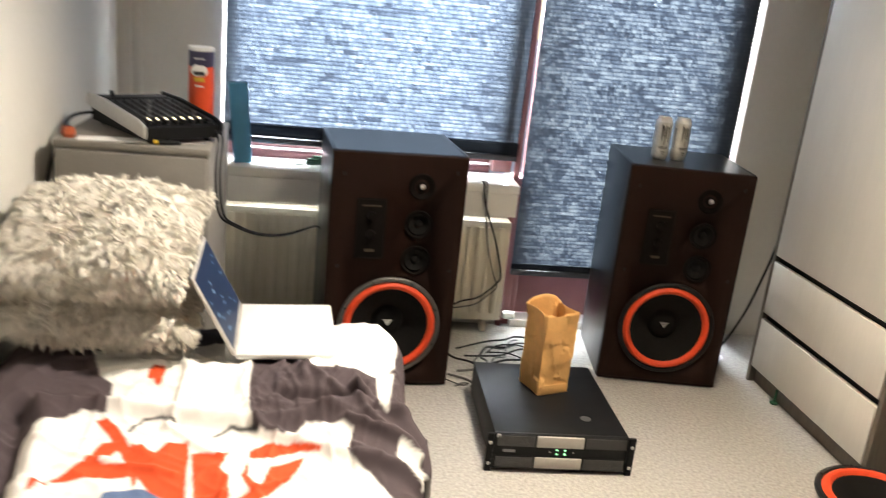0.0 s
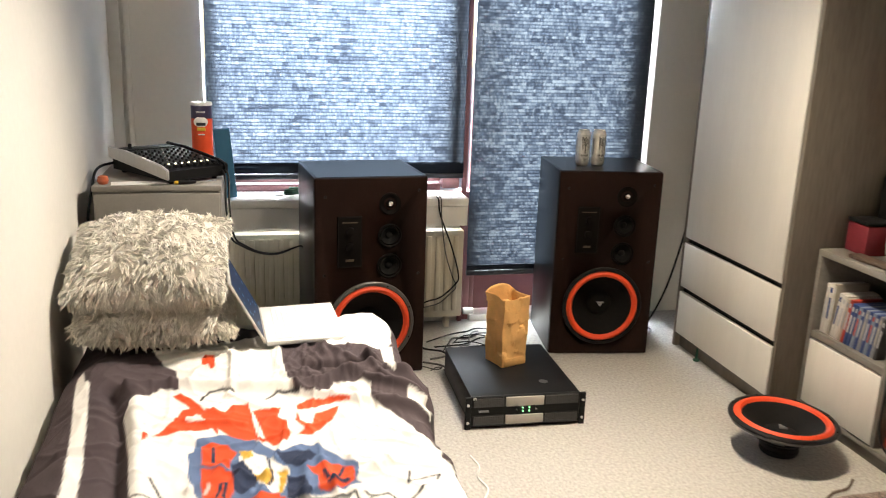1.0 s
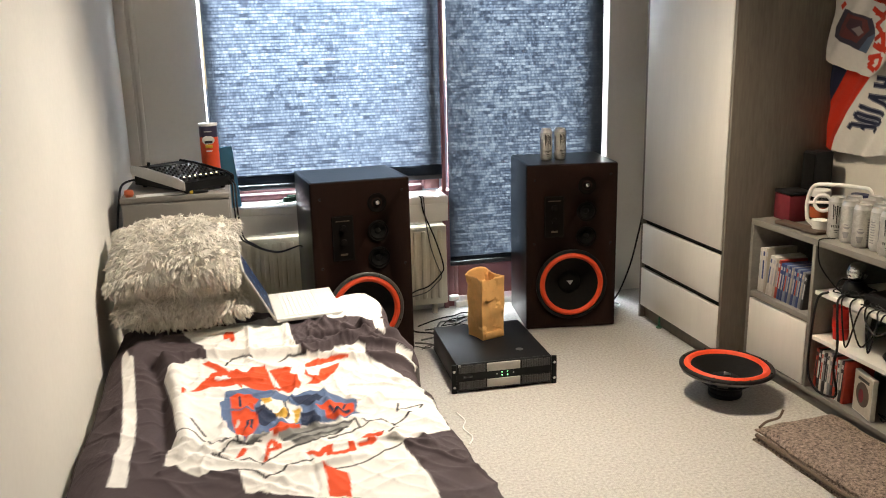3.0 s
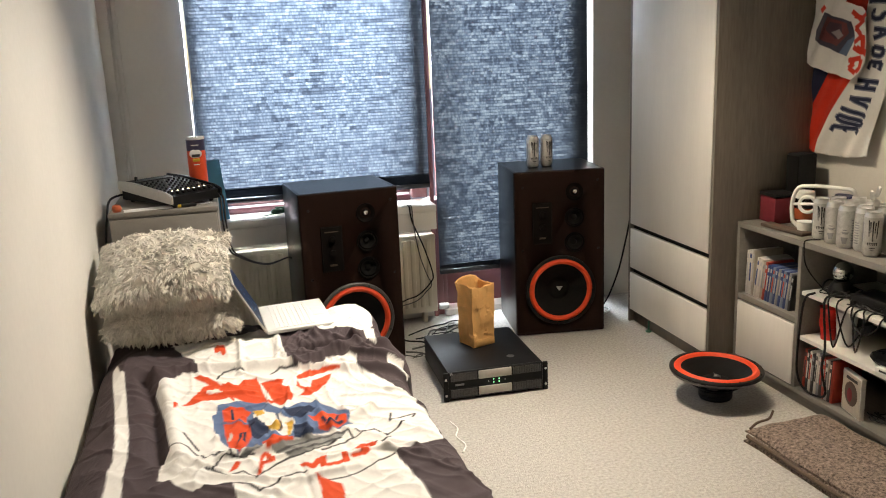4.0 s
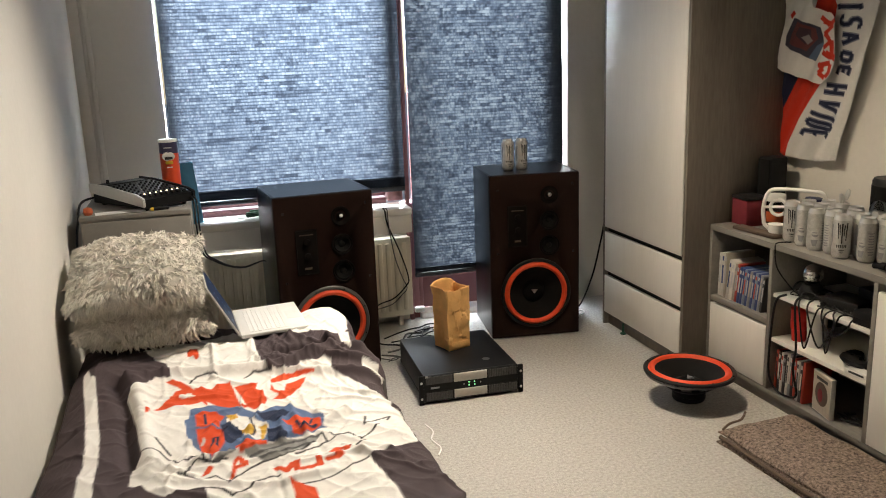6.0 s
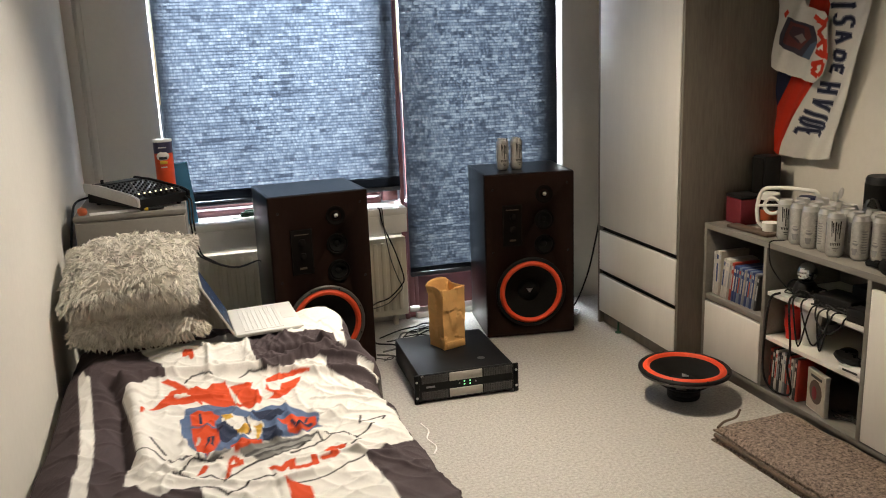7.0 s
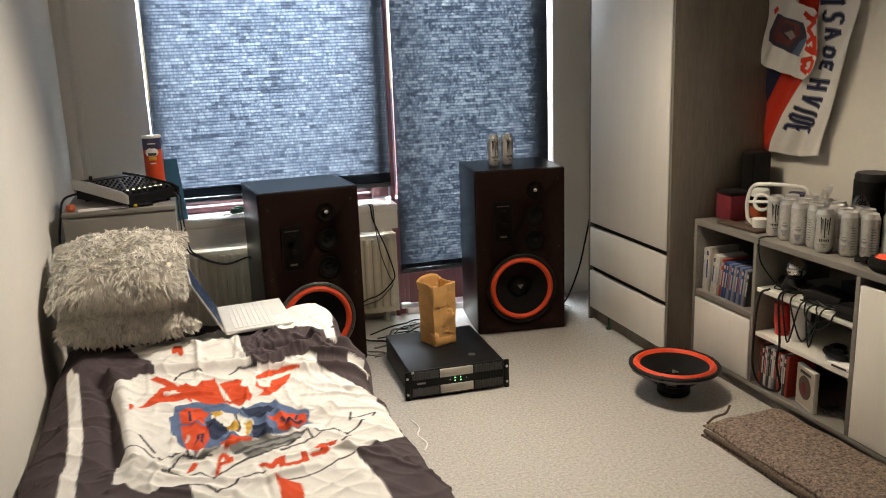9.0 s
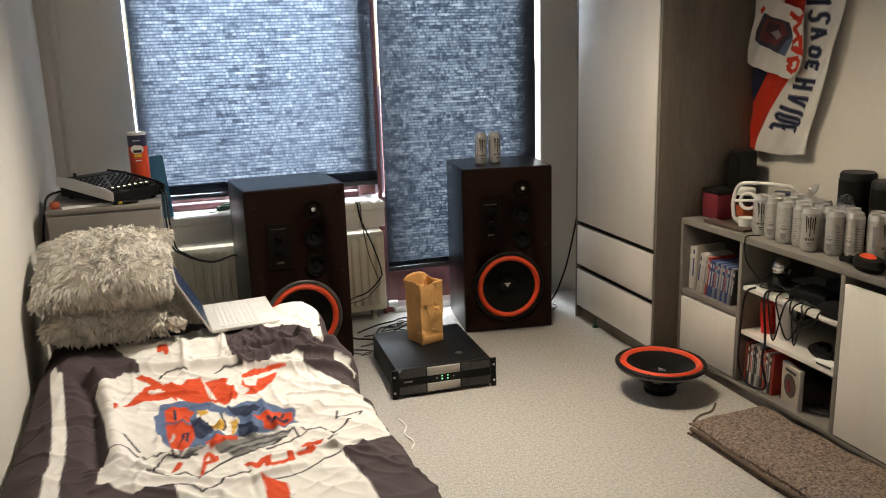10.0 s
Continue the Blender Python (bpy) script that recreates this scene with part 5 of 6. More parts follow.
stroke(RED, 0.0085, (0.021, 0.902), (0.017, 0.865), (0.048, 0.865), (0.075, 0.876), (0.075, 0.901))
stroke(RED, 0.0085, (0.156, 0.924), (0.128, 0.939), (0.115, 0.925), (0.134, 0.900), (0.123, 0.893), (0.098, 0.895))
GREY_BANDS = [outline for outline, colour in PRINT if colour == GREY]


def fold_line(px, py, pts, w, h):
    """A soft crease: a raised or sunken ridge along a line."""
    best = np.full(px.shape, 9.0)
    for (x0, y0), (x1, y1) in zip(pts, pts[1:]):
        dx, dy = x1 - x0, y1 - y0
        t = np.clip(((px - x0) * dx + (py - y0) * dy) / (dx * dx + dy * dy), 0, 1)
        best = np.minimum(best, np.hypot(px - x0 - t * dx, py - y0 - t * dy))
    return h * np.exp(-(best / w) ** 2)


def bump_at(px, py, x, y, rx, ry, h):
    return h * np.exp(-((px - x) / rx) ** 2 - ((py - y) / ry) ** 2)


step = 0.0042
s = np.arange(0, 1.30, step)
v = np.arange(BY0, BY1 + 0.30, step)
S, V = [a.ravel() for a in np.meshgrid(s, v, indexing="ij")]
R = 0.07
flat = BX - R - BL
ang = np.clip((S - flat) / R, 0, math.pi / 2)
down = np.maximum(S - flat - R * math.pi / 2, 0)
px = BL + np.minimum(S, flat) + R * np.sin(ang)
pz = 0.512 - R * (1 - np.cos(ang)) - down
yend = BY1 - 0.06
angv = np.clip((V - yend) / 0.06, 0, math.pi / 2)
downv = np.maximum(V - yend - 0.06 * math.pi / 2, 0)
py = np.minimum(V, yend) + 0.06 * np.sin(angv)
pz = pz - 0.06 * (1 - np.cos(angv)) - downv
fx, fy = BL + np.minimum(S, flat + 0.10), np.minimum(V, yend + 0.06)
wr = np.zeros(len(S))
for i in range(len(S)):
    q = Vector((fx[i] * 3.1 + 0.8, V[i] * 2.3, S[i] * 1.0))
    w = noise.noise(q * 1.3)
    a = 1 - abs(noise.noise(Vector((fx[i] * 6.2 + w * 1.8, V[i] * 4.2 - w * 1.4, 2.0))))
    b = 1 - abs(noise.noise(Vector((fx[i] * 13 - w * 2, V[i] * 11 + w * 3.2, 7.0))))
    wr[i] = 0.008 * w + 0.008 * a ** 7 + 0.003 * b ** 8 - 0.004
wr += bump_at(fx, fy, 0.22, 1.80, 0.13, 0.16, 0.045) + bump_at(fx, fy, 0.26, 2.06, 0.12, 0.10, 0.05) + bump_at(fx, fy, 0.30, 1.55, 0.10, 0.12, 0.025)
wr += bump_at(fx, fy, -0.15, 1.83, 0.22, 0.10, 0.030) + bump_at(fx, fy, -0.52, 1.75, 0.12, 0.25, 0.035)
wr += fold_line(fx, fy, [(-0.43, 1.63), (-0.31, 1.66), (-0.1, 1.62), (0.05, 1.60), (0.25, 1.66)], 0.022, 0.030) + fold_line(fx, fy, [(-0.40, 1.60), (-0.37, 1.3), (-0.33, 0.98)], 0.030, 0.026)
wr += fold_line(fx, fy, [(-0.36, 0.96), (-0.2, 0.86), (-0.05, 0.80), (0.1, 0.83)], 0.012, 0.008) - fold_line(fx, fy, [(-0.39, 1.02), (-0.42, 1.4), (-0.47, 1.62)], 0.022, 0.026)
wr += fold_line(fx, fy, [(-0.22, 0.98), (-0.1, 0.99), (0.05, 1.06), (0.2, 1.16)], 0.016, 0.018) + fold_line(fx, fy, [(0.02, 1.58), (0.15, 1.5), (0.36, 1.42)], 0.018, 0.024)
wr += fold_line(fx, fy, [(0.24, 1.72), (0.33, 1.62), (0.40, 1.50)], 0.016, 0.032) + fold_line(fx, fy, [(0.22, 1.60), (0.36, 1.50)], 0.014, 0.026)
wr -= fold_line(fx, fy, [(0.06, 1.74), (0.2, 1.70), (0.32, 1.66)], 0.014, 0.020)
wr -= bump_at(fx, fy, -0.05, 1.15, 0.14, 0.10, 0.014)
for x, y, dx, dy in ((-0.18, 1.02, 0.05, 0.16), (-0.10, 1.0, 0.03, 0.17), (0.0, 1.02, 0.02, 0.17), (0.07, 1.05, -0.01, 0.15), (-0.24, 1.1, 0.08, 0.12)):
    wr += fold_line(fx, fy, [(x, y), (x + dx * 0.6, y + dy * 0.5), (x + dx, y + dy)], 0.011, 0.013)
rng = random.Random(77)
for k in range(60):
    x, y, a, L = rng.uniform(-0.55, 0.33), rng.uniform(0.65, 1.95), rng.uniform(0, math.pi), rng.uniform(0.06, 0.2)
    bend = rng.uniform(-0.03, 0.03)
    ends = [(x - L * math.cos(a), y - L * math.sin(a)), (x + bend, y - bend), (x + L * math.cos(a), y + L * math.sin(a))]
    wr += fold_line(fx, fy, ends, rng.uniform(0.006, 0.013), rng.choice((-0.005, 0.004, 0.007, 0.009)))
for k in range(26):
    x, y, a, L = rng.uniform(0.0, 0.30), rng.uniform(1.58, 1.90), rng.uniform(0.9, 2.0), rng.uniform(0.03, 0.09)
    bend = rng.uniform(-0.02, 0.02)
    ends = [(x - L * math.cos(a), y - L * math.sin(a)), (x + bend, y), (x + L * math.cos(a), y + L * math.sin(a))]
    wr += fold_line(fx, fy, ends, rng.uniform(0.005, 0.009), rng.choice((-0.004, -0.003, 0.003, 0.005)))
nx = np.sin(ang)
px = px + nx * wr * 0.9 + 0.016 * np.sin(V * 16 + 2 * np.sin(V * 5)) * np.clip(down / 0.15, 0, 1)
pz = pz + np.cos(ang) * np.cos(angv) * wr - 0.05 * np.clip(1 - S / 0.10, 0, 1) ** 1.4
py = py + np.sin(angv) * wr
px = px + 0.045 * np.clip((1.32 - V) / 0.7, 0, 1.6) * np.clip(S / flat, 0, 1) ** 2
wob = np.array([noise.noise(Vector((fx[i] * 7, V[i] * 7, 4))) for i in range(len(S))]) * 0.004
dye = np.zeros((len(S), 3))
for ox, oy in ((-0.3, -0.1), (0.1, -0.3), (0.3, 0.1), (-0.1, 0.3)):
    qx, qy = fx + wob + ox * step, fy - wob + oy * step
    one = np.tile(np.array(DARK), (len(S), 1))
    for pts, colour in PRINT:
        one[inside(qx, qy, pts)] = colour
    for pts, w, colour in STROKES:
        one[near_line(qx, qy, pts, w)] = colour
    for pts in GREY_BANDS:
        one[inside(qx, qy, pts) & (np.sin((qy - 0.42 * qx) * 190) > 0.45)] = (0.085, 0.085, 0.085)
    dye += one / 4
ob = sheet("duvet", np.stack([px, py, pz], 1), len(s), len(v), dye, DUVET)
mod = ob.modifiers.new("thick", "SOLIDIFY")
mod.thickness, mod.offset = 0.012, -1
tagged(ob, "rumpled dark and white duvet with a red and blue print", "duvet")


# ---- shaggy cushions ----
def cushion(m, a, b, h, seed, label):
    t = thing("shaggy_cushion", m, label, "cushion", "stacked cushions")

    def point(u, v, top):
        k = max(0.0, (1 - abs(u) ** 2.6)) ** 0.55 * max(0.0, (1 - abs(v) ** 2.6)) ** 0.55
        pinch = 1 - 0.05 * (1 - abs(u)) * abs(v) - 0.05 * (1 - abs(v)) * abs(u)
        return Vector((u * a * pinch, v * b * pinch, (1 if top else -1) * h * k))
    bm = bmesh.new()
    n = 22
    for top in (True, False):
        grid = [[bm.verts.new(point(2 * i / n - 1, 2 * j / n - 1, top)) for j in range(n + 1)] for i in range(n + 1)]
        for i in range(n):
            for j in range(n):
                bm.faces.new((grid[i][j], grid[i + 1][j], grid[i + 1][j + 1], grid[i][j + 1]))
    bmesh.ops.remove_doubles(bm, verts=bm.verts[:], dist=0.0005)
    part("cushion_cover", bm, FUR_BASE, t, sharp=180)
    rng = random.Random(seed)
    verts, faces = [], []
    down = m.to_3x3().inverted() @ Vector((0, -0.35, -1))

    def normal(u, v, top):
        e = 0.02
        du = point(min(u + e, 1), v, top) - point(max(u - e, -1), v, top)
        dv = point(u, min(v + e, 1), top) - point(u, max(v - e, -1), top)
        n = du.cross(dv)
        n = n.normalized() if n.length > 1e-9 else Vector((0, 0, 1))
        return n if top else -n
    # the pile is matted into tufts, whose strands draw together at the tip
    for i in range(3000):
        top = rng.random() < 0.66
        u, v = rng.uniform(-1, 1), rng.uniform(-1, 1)
        if rng.random() < 0.34:
            if rng.random() < 0.5:
                u = math.copysign(1 - rng.random() ** 2 * 0.15, u)
            else:
                v = math.copysign(1 - rng.random() ** 2 * 0.15, v)
        p, nrm = point(u, v, top), normal(u, v, top)
        out = Vector((u * abs(u) ** 3, v * abs(v) ** 3, 0))
        lie = Vector((noise.noise(p * 14 + Vector((seed, 0, 0))), noise.noise(p * 14 + Vector((0, seed, 9))) - 0.2, 0.0))
        d = (nrm * 0.42 + out * 0.30 + lie * 1.2 + Vector((rng.gauss(0, 0.22), rng.gauss(0, 0.22), rng.gauss(0, 0.12))) + down * 0.38).normalized()
        L, wide = rng.uniform(0.022, 0.038), rng.uniform(0.003, 0.0065)
        tip = p + d * L + down * rng.uniform(0.0, 0.008)
        for k in range(9):
            q0 = p + Vector((rng.gauss(0, 1), rng.gauss(0, 1), rng.gauss(0, 0.5))) * wide
            q2 = tip + Vector((rng.gauss(0, 1), rng.gauss(0, 1), rng.gauss(0, 1))) * wide * 0.32 - d * L * rng.random() ** 2 * 0.4
            q1 = (q0 + q2) * 0.5 + nrm * L * rng.uniform(0.08, 0.26)
            w = rng.uniform(0.0008, 0.0016)
            side = d.cross(Vector((rng.gauss(0, 1), rng.gauss(0, 1), rng.gauss(0, 1)))).normalized() * w
            b0 = len(verts)
            verts += [q0 - side, q0 + side, q1 - side, q1 + side, q2 - side * 0.25, q2 + side * 0.25]
            faces += [(b0, b0 + 1, b0 + 3, b0 + 2), (b0 + 2, b0 + 3, b0 + 5, b0 + 4)]
    data = bpy.data.meshes.new("fur")
    data.from_pydata([tuple(q) for q in verts], [], faces)
    data.materials.append(FUR)
    data.polygons.foreach_set("use_smooth", [True] * len(data.polygons))
    ob = new("fur", data)
    ob.parent = t
    tagged(ob, "long matted greige pile", kind="stuff")
    return t


cushion(pose(-0.382, 2.025, 0.630, 4, 2, 2), 0.218, 0.185, 0.078, 3, "shaggy greige cushion lying on the duvet")
cushion(pose(-0.396, 2.035, 0.790, 19, -1, -2), 0.218, 0.205, 0.098, 7, "shaggy greige cushion on top of another cushion")

# ---- laptop on the bed ----
t = thing("laptop", pose(-0.050, 1.87, 0.541, 0, -1, 3), "open white laptop lying on the rumpled duvet", "laptop")
base = part("base", box(0, 0.25, 0, 0.34, 0, 0.014, 0.004), WHITE_PLASTIC, t, "white keyboard half")
for i in range(9):
    part("key_strip", box(0.035 + i * 0.0165, 0.047 + i * 0.0165, 0.022, 0.318, 0.0142, 0.0156, 0), PAPER if i % 2 else WHITE_PLASTIC, base)
part("touchpad", box(0.19, 0.24, 0.12, 0.22, 0.0142, 0.0148, 0), WHITE_PLASTIC, base)
lid = part("lid", box(-0.008, 0, 0, 0.34, 0, 0.225, 0.003, m=pose(0, 0, 0.012, 0, -27, 0)), GREY_PLATE, t, "thin screen half leaning back")
part("display", box(0.0002, 0.0012, 0.012, 0.328, 0.014, 0.215, 0, m=pose(0, 0, 0.012, 0, -27, 0)), SCREEN, lid, "dark blue lit display")
rng = random.Random(4)
for i in range(16):
    y, z = rng.uniform(0.02, 0.30), rng.uniform(0.02, 0.20)
    part("icon", box(0.0013, 0.0018, y, y + rng.uniform(0.006, 0.02), z, z + rng.uniform(0.004, 0.01), 0, m=pose(0, 0, 0.012, 0, -27, 0)), SCREEN_LIGHT, lid)

# ---- cabinet in the corner with the mixer ----
t = thing("corner_cabinet", pose(0, 0, 0), "taupe low cabinet between bed and window", "cabinet")
part("cabinet_body", box(-0.614, -0.190, 2.393, 2.882, 0.0, 0.931, 0.003), TAUPE, t)
part("cabinet_top", box(-0.617, -0.187, 2.385, 2.884, 0.932, 0.953, 0.004), TAUPE, t)
part("cabinet_door", box(-0.610, -0.195, 2.379, 2.3925, 0.03, 0.926, 0.003), TAUPE, t)

MIX = pose(-0.367, 2.375, 0.9535, 0, 0, 36.9) @ Matrix.Scale(0.905, 4)
t = thing("audio_mixer", MIX, "black mixing desk with silver cheeks on the cabinet", "audio mixer")
bm = bmesh.new()
prof = [(0.012, 0.012), (0.42, 0.012), (0.42, 0.095), (0.30, 0.092), (0.05, 0.066), (0.012, 0.052)]
rows = [[bm.verts.new((x, y, z)) for y, z in prof] for x in (0.014, 0.266)]
for r in rows:
    bm.faces.new(r)
for i in range(len(prof)):
    j = (i + 1) % len(prof)
    bm.faces.new((rows[0][i], rows[0][j], rows[1][j], rows[1][i]))
desk = part("desk_body", bm, BLACK_METAL, t)
for x in (0.0, 0.268):
    bm = bmesh.new()
    pr = [(0.0, 0.02), (0.0, 0.06), (0.05, 0.075), (0.30, 0.101), (0.43, 0.104), (0.43, 0.06)]
    rows = [[bm.verts.new((xx, y, z)) for y, z in pr] for xx in (x, x + 0.012)]
    for r in rows:
        bm.faces.new(r)
    for i in range(len(pr)):
        j = (i + 1) % len(pr)
        bm.faces.new((rows[0][i], rows[0][j], rows[1][j], rows[1][i]))
    bmesh.ops.bevel(bm, geom=bm.edges[:], offset=0.003, segments=2, affect="EDGES")
    part("cheek", bm, SILVER if x == 0.0 else BLACK, t, "silver side cheek" if x == 0.0 else "black side cheek")
slope = math.degrees(math.atan2(0.026, 0.25))
for r in range(9):
    for c in range(8):
        y = 0.035 + r * 0.03
        x = 0.034 + c * 0.029
        z = 0.0605 + (y - 0.03) * 0.104
        if r == 0:
            f = part("fader_knob", box(-0.0075, 0.0075, -0.012, 0.012, 0, 0.014, 0.003, m=pose(x, y, z, slope, 0, 0)), BLACK, desk)
        else:
            f = part("knob", lathe([(0.0062, 0), (0.0055, 0.011), (0.004, 0.013), (0, 0.013)], 10, m=pose(x, y, z, slope, 0, 0)), BLACK if (r * 3 + c * 5) % 11 else GUN, desk)
for c in range(7):
    part("lamp_dot", lathe([(0, 0.003), (0.0035, 0.002), (0.0045, 0)], 10, m=pose(0.034 + c * 0.029, 0.037, 0.0755, slope, 0, 0)), LED_WARM, desk, "lit channel lamp")
part("jack_panel", box(0.03, 0.25, 0.325, 0.405, 0.092, 0.098, 0.002), BLACK, desk)
part("handle_stub", box(0.05, 0.062, 0.35, 0.362, 0.09, 0.118, 0.002), BLACK, desk)
for x in (0.04, 0.24):
    for y in (0.04, 0.38):
        part("rubber_foot", lathe([(0, 0), (0.01, 0), (0.011, 0.0125), (0, 0.0125)], 12, m=pose(x, y, 0)), BLACK, desk)

t = thing("crisps_tube", pose(-0.262, 2.735, 0.9535) @ Matrix.Diagonal((1.023, 1.023, 0.905, 1)), "red and dark cardboard tube of crisps, white lid", "crisps tube")
part("tube_body", lathe([(0, 0), (0.038, 0), (0.0385, 0.004), (0.0385, 0.218)], 36), ORANGE_TUBE, t, "orange-red printed lower part")
part("upper_band", lathe([(0.0385, 0.2182), (0.0386, 0.219), (0.0386, 0.276), (0.0385, 0.277)], 36), TUBE_TOP, t, "dark purple upper band")
part("lid", lathe([(0.040, 0.272), (0.040, 0.282), (0.038, 0.285), (0, 0.283)], 36), WHITE_PLASTIC, t, "white plastic lid")
bm = lathe([(0, 0.0025), (0.022, 0.0015), (0.026, 0)], 24, m=pose(-0.002, -0.0372, 0.205, 90, 0, 0) @ Matrix.Diagonal((1, 0.85, 1, 1)))
part("white_badge", bm, PAPER, t)
part("dark_badge_bar", box(-0.018, 0.015, -0.0412, -0.0392, 0.190, 0.203, 0.0006), INK, t)
part("name_bar", box(-0.016, 0.014, -0.0408, -0.037, 0.168, 0.182, 0.0005), YELLOW, t)
part("text_bar", box(-0.013, 0.011, -0.0403, -0.0375, 0.150, 0.155, 0.0005), PAPER, t)
part("text_bar", box(-0.018, 0.014, -0.0403, -0.0375, 0.244, 0.249, 0.0005), PAPER_LINE, t)

t = thing("blue_carton", pose(-0.185, 3.40, 0.7055, 0, -5, 8), "tall flat blue carton leaning on the sill", "carton")
part("carton_body", box(-0.036, 0.036, -0.03, 0.012, 0.003, 0.325, 0.003), BLUE_BOX, t)
t = thing("green_cable_reel", pose(0.115, 3.42, 0.7055, 0, 0, 25), "dark green tangle of cord on the sill", "cord bundle")
bm = tube([(0.05 * math.cos(k * 0.9) * (1 - k * 0.012), 0.022 * math.sin(k * 0.9), 0.008 + 0.0012 * k) for k in range(24)], 0.005, 8)
part("cord_coil", bm, GREEN, t)
part("loose_end", tube([(-0.04, 0, 0.01), (-0.07, -0.02, 0.012), (-0.09, 0.01, 0.008), (-0.06, 0.03, 0.006)], 0.004, 8), WHITE_PLASTIC, t)
t = thing("amber_cap", pose(-0.584, 2.430, 0.9535) @ Matrix.Scale(0.95, 4), "small round orange-red cap on the cabinet", "cap")
part("cap_body", lathe([(0, 0), (0.016, 0), (0.021, 0.012), (0.017, 0.028), (0, 0.034)], 20), AMBER, t)
t = thing("paper_sheet", pose(-0.468, 2.430, 0.9537, 0, 0, 8), "crumpled white paper on the cabinet", "paper")
bm = box(-0.09, 0.10, -0.03, 0.03, 0, 0.003, 0.001)
part("sheet", bm, PAPER, t)
t = thing("screwdriver", pose(-0.284, 2.415, 0.961, 0, 90, 12), "small screwdriver with a yellow handle end", "screwdriver")
part("handle", lathe([(0, -0.05), (0.006, -0.05), (0.008, -0.03), (0.006, 0.01), (0, 0.012)], 14), BLACK, t)
part("handle_end", lathe([(0, -0.064), (0.006, -0.062), (0.007, -0.0505), (0, -0.0502)], 14), YELLOW, t)
part("shaft", lathe([(0.0022, 0.0125), (0.0022, 0.08), (0, 0.082)], 10), CHROME, t)
t = thing("clear_wrapper", pose(-0.212, 2.53, 1.010, 0, 0, 30), "crumpled clear wrapper by the mixer", "wrapper")
bm = bmesh.new()
bmesh.ops.create_icosphere(bm, subdivisions=2, radius=0.02)
for q in bm.verts:
    q.co *= 1 + 0.5 * noise.noise(q.co * 60)
link(bm, bm.verts[:], Matrix.Diagonal((1.3, 0.8, 0.5, 1)))
part("film", bm, CLEAR, t)
for dx in (0.0, 0.012):
    solid("mixer_cable", tube([(-0.202 + dx, 2.562, 0.987), (-0.176 + dx, 2.490, 0.969), (-0.174 + dx, 2.426, 0.869), (-0.160 + dx, 2.408, 0.761), (-0.121 + dx, 2.444, 0.715), (-0.055, 2.56 + dx, 0.655), (0.02, 2.80 + dx, 0.585), (0.12, 3.05, 0.550), (0.148, 3.2, 0.5)], 0.0038, 8), BLACK, "black cable from the mixer to a loudspeaker", "cable", group="mixer cables")
solid("mixer_cable", tube([(-0.573, 2.70, 0.987), (-0.628, 2.61, 0.978), (-0.635, 2.50, 0.924), (-0.635, 2.385, 0.815), (-0.604, 2.367, 0.761), (-0.555, 2.367, 0.770)], 0.005, 8), BLACK, "black cable behind the cabinet edge", "cable", group="mixer cables")
solid("speaker_cable", tube([(0.81, 3.34, 0.709), (0.813, 3.306, 0.70), (0.825, 3.304, 0.62), (0.895, 3.345, 0.455), (0.94, 3.352, 0.30), (0.925, 3.35, 0.25), (0.85, 3.345, 0.185), (0.77, 3.335, 0.165), (0.68, 3.25, 0.15)], 0.004, 8), BLACK, "black wire hanging over the radiator", "cable")

solid("speaker_cable", tube([(0.822, 3.338, 0.709), (0.826, 3.306, 0.70), (0.832, 3.304, 0.60), (0.868, 3.352, 0.42), (0.905, 3.354, 0.30), (0.93, 3.354, 0.235), (0.90, 3.352, 0.20), (0.84, 3.350, 0.15), (0.74, 3.34, 0.13)], 0.003, 8), GUN, "thin grey wire hanging over the radiator", "cable")

# cables and paper on the floor behind the amplifier
rng = random.Random(31)
for i in range(13):
    x, y = rng.uniform(0.66, 0.95), rng.uniform(2.85, 3.2)
    a = rng.uniform(-0.8, 0.8)
    pts = []
    for k in range(7):
        pts.append((x, y, 0.006 + 0.02 * rng.random() * (0 < k < 6)))
        a += rng.uniform(-0.9, 0.9)
        x = min(1.15, max(0.68, x + 0.085 * math.cos(a)))
        y = min(3.36, max(2.83, y + 0.07 * math.sin(a)))
    solid("floor_cable", tube(pts, rng.choice((0.003, 0.004, 0.005)), 6), BLACK if i % 4 else GUN, "loose dark cable on the carpet behind the amplifier", "cable", group="floor cables")
solid("white_string", tube([(0.672, 2.05, 0.004), (0.685, 1.97, 0.004), (0.66, 1.90, 0.005), (0.675, 1.82, 0.004), (0.648, 1.76, 0.004)], 0.0035, 6), WHITE_PLASTIC, "short white string on the carpet", "string")

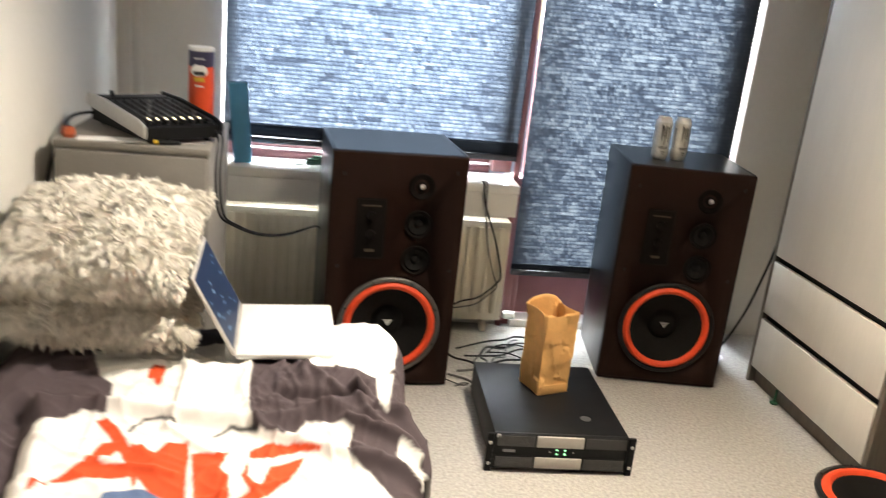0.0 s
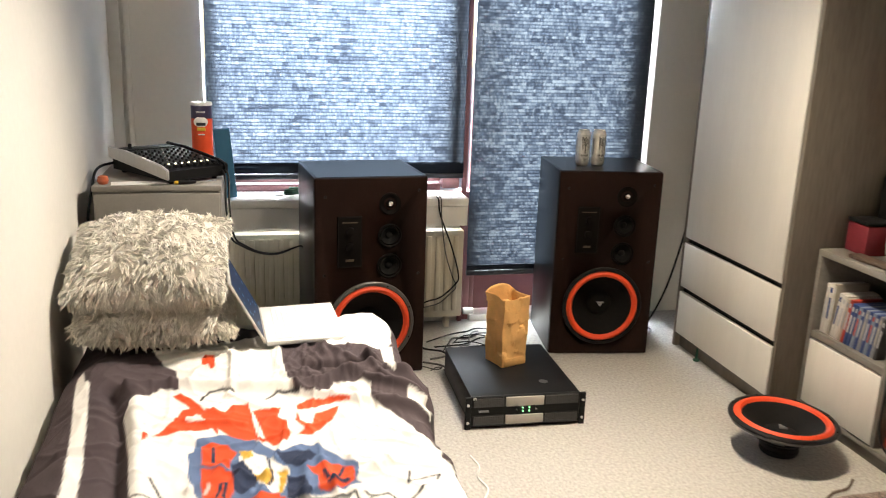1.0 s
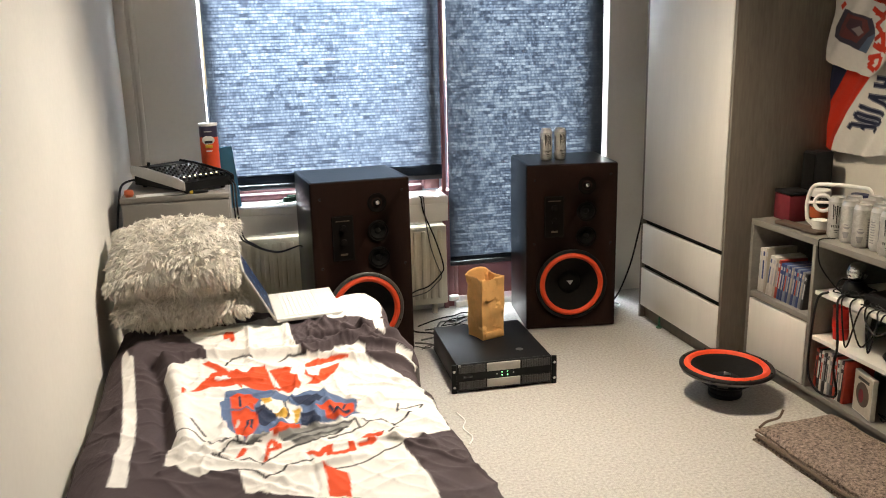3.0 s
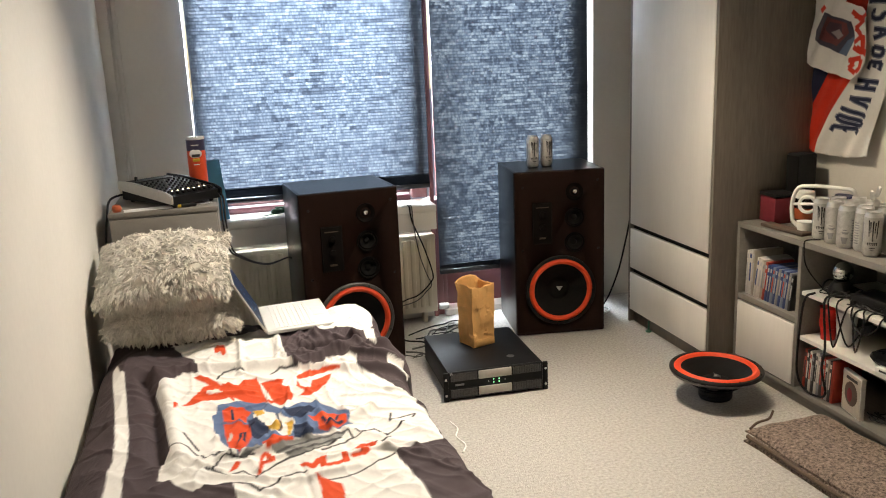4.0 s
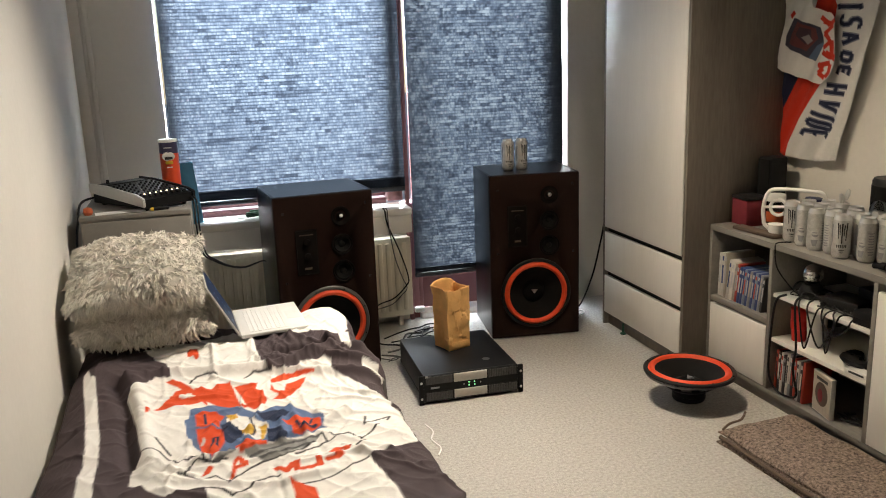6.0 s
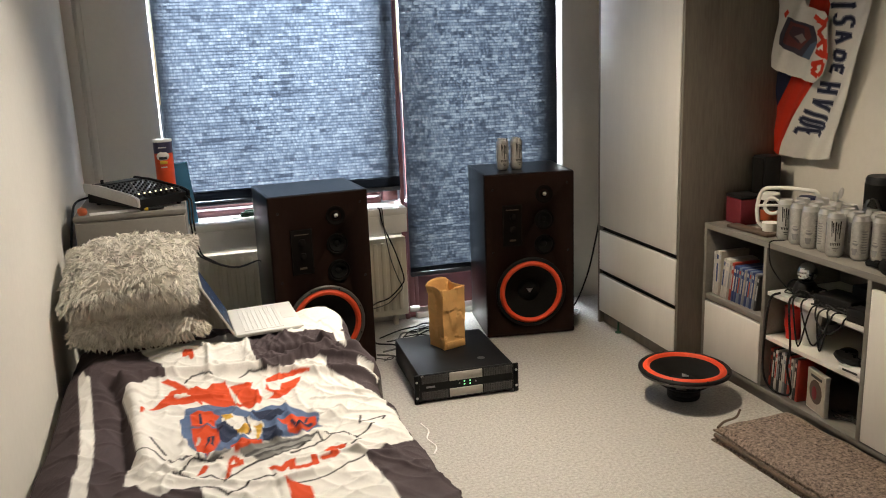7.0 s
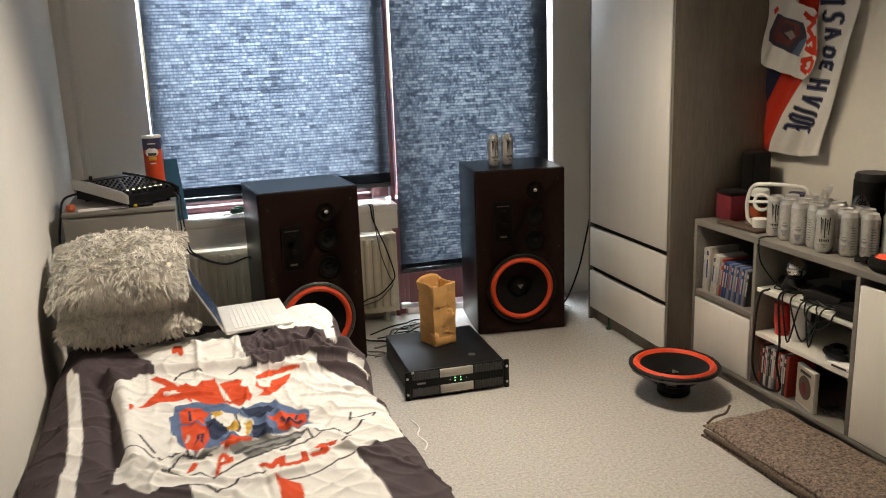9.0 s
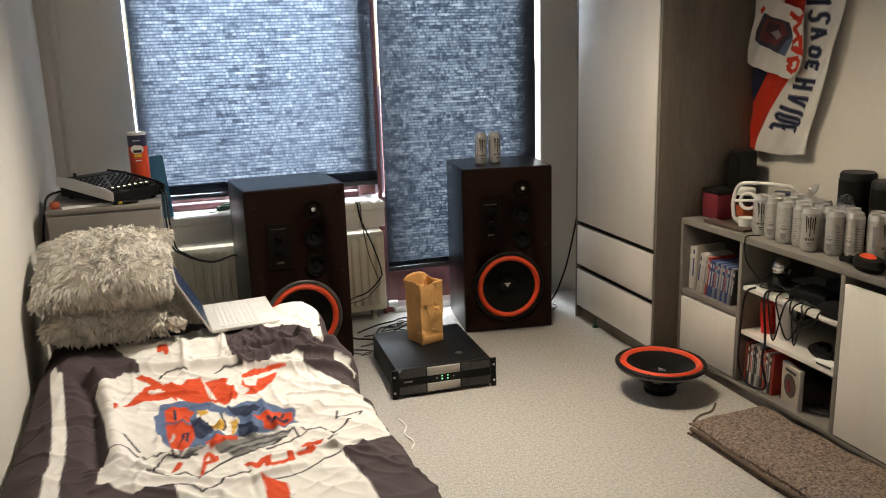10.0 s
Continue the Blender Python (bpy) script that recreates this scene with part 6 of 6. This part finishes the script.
# folded felt mat
t = thing("folded_mat", pose(1.945, 1.26, 0, 0, 0, 4), "folded brown flecked felt mat on the carpet", "mat")


def felt(x0, x1, y0, y1, z0, th, seed):
    bm = bmesh.new()
    nx, ny = 26, 40
    top, low = [], []
    for i in range(nx + 1):
        ra, rb = [], []
        for j in range(ny + 1):
            u, v = i / nx, j / ny
            x = x0 + (x1 - x0) * u + 0.010 * noise.noise(Vector((v * 5, seed, u)))
            y = y0 + (y1 - y0) * v + 0.014 * noise.noise(Vector((u * 5, seed, 8 + v)))
            z = z0 + 0.006 * (1 + noise.noise(Vector((x * 7, y * 7, seed))))
            edge = min(1, min(u, 1 - u) * 14) ** 0.5
            edge = min(edge, min(1, min(v, 1 - v) * 20) ** 0.5)
            ra.append(bm.verts.new((x, y, z + th * edge)))
            rb.append(bm.verts.new((x, y, z0)))
        top.append(ra)
        low.append(rb)
    for g in (top, low):
        for i in range(nx):
            for j in range(ny):
                bm.faces.new((g[i][j], g[i + 1][j], g[i + 1][j + 1], g[i][j + 1]))
    for i in range(nx):
        bm.faces.new((top[i][0], top[i + 1][0], low[i + 1][0], low[i][0]))
        bm.faces.new((top[i][ny], top[i + 1][ny], low[i + 1][ny], low[i][ny]))
    for j in range(ny):
        bm.faces.new((top[0][j], top[0][j + 1], low[0][j + 1], low[0][j]))
        bm.faces.new((top[nx][j], top[nx][j + 1], low[nx][j + 1], low[nx][j]))
    return bm


part("lower_fold", felt(-0.215, 0.17, -0.62, 0.245, 0.0, 0.022, 2), RUG, t)
part("upper_fold", felt(-0.195, 0.165, -0.62, 0.262, 0.030, 0.022, 5), RUG, t)
part("fold_binding", tube([(-0.212, -0.6, 0.024), (-0.218, -0.2, 0.026), (-0.208, 0.1, 0.026), (-0.205, 0.235, 0.025)], 0.009, 8), BROWN_RIM, t, "dark stitched edge")
part("fold_binding", tube([(-0.19, 0.24, 0.052), (-0.14, 0.262, 0.058), (-0.08, 0.268, 0.062), (-0.05, 0.28, 0.085)], 0.005, 8), BROWN_RIM, t, "dark stitched edge")
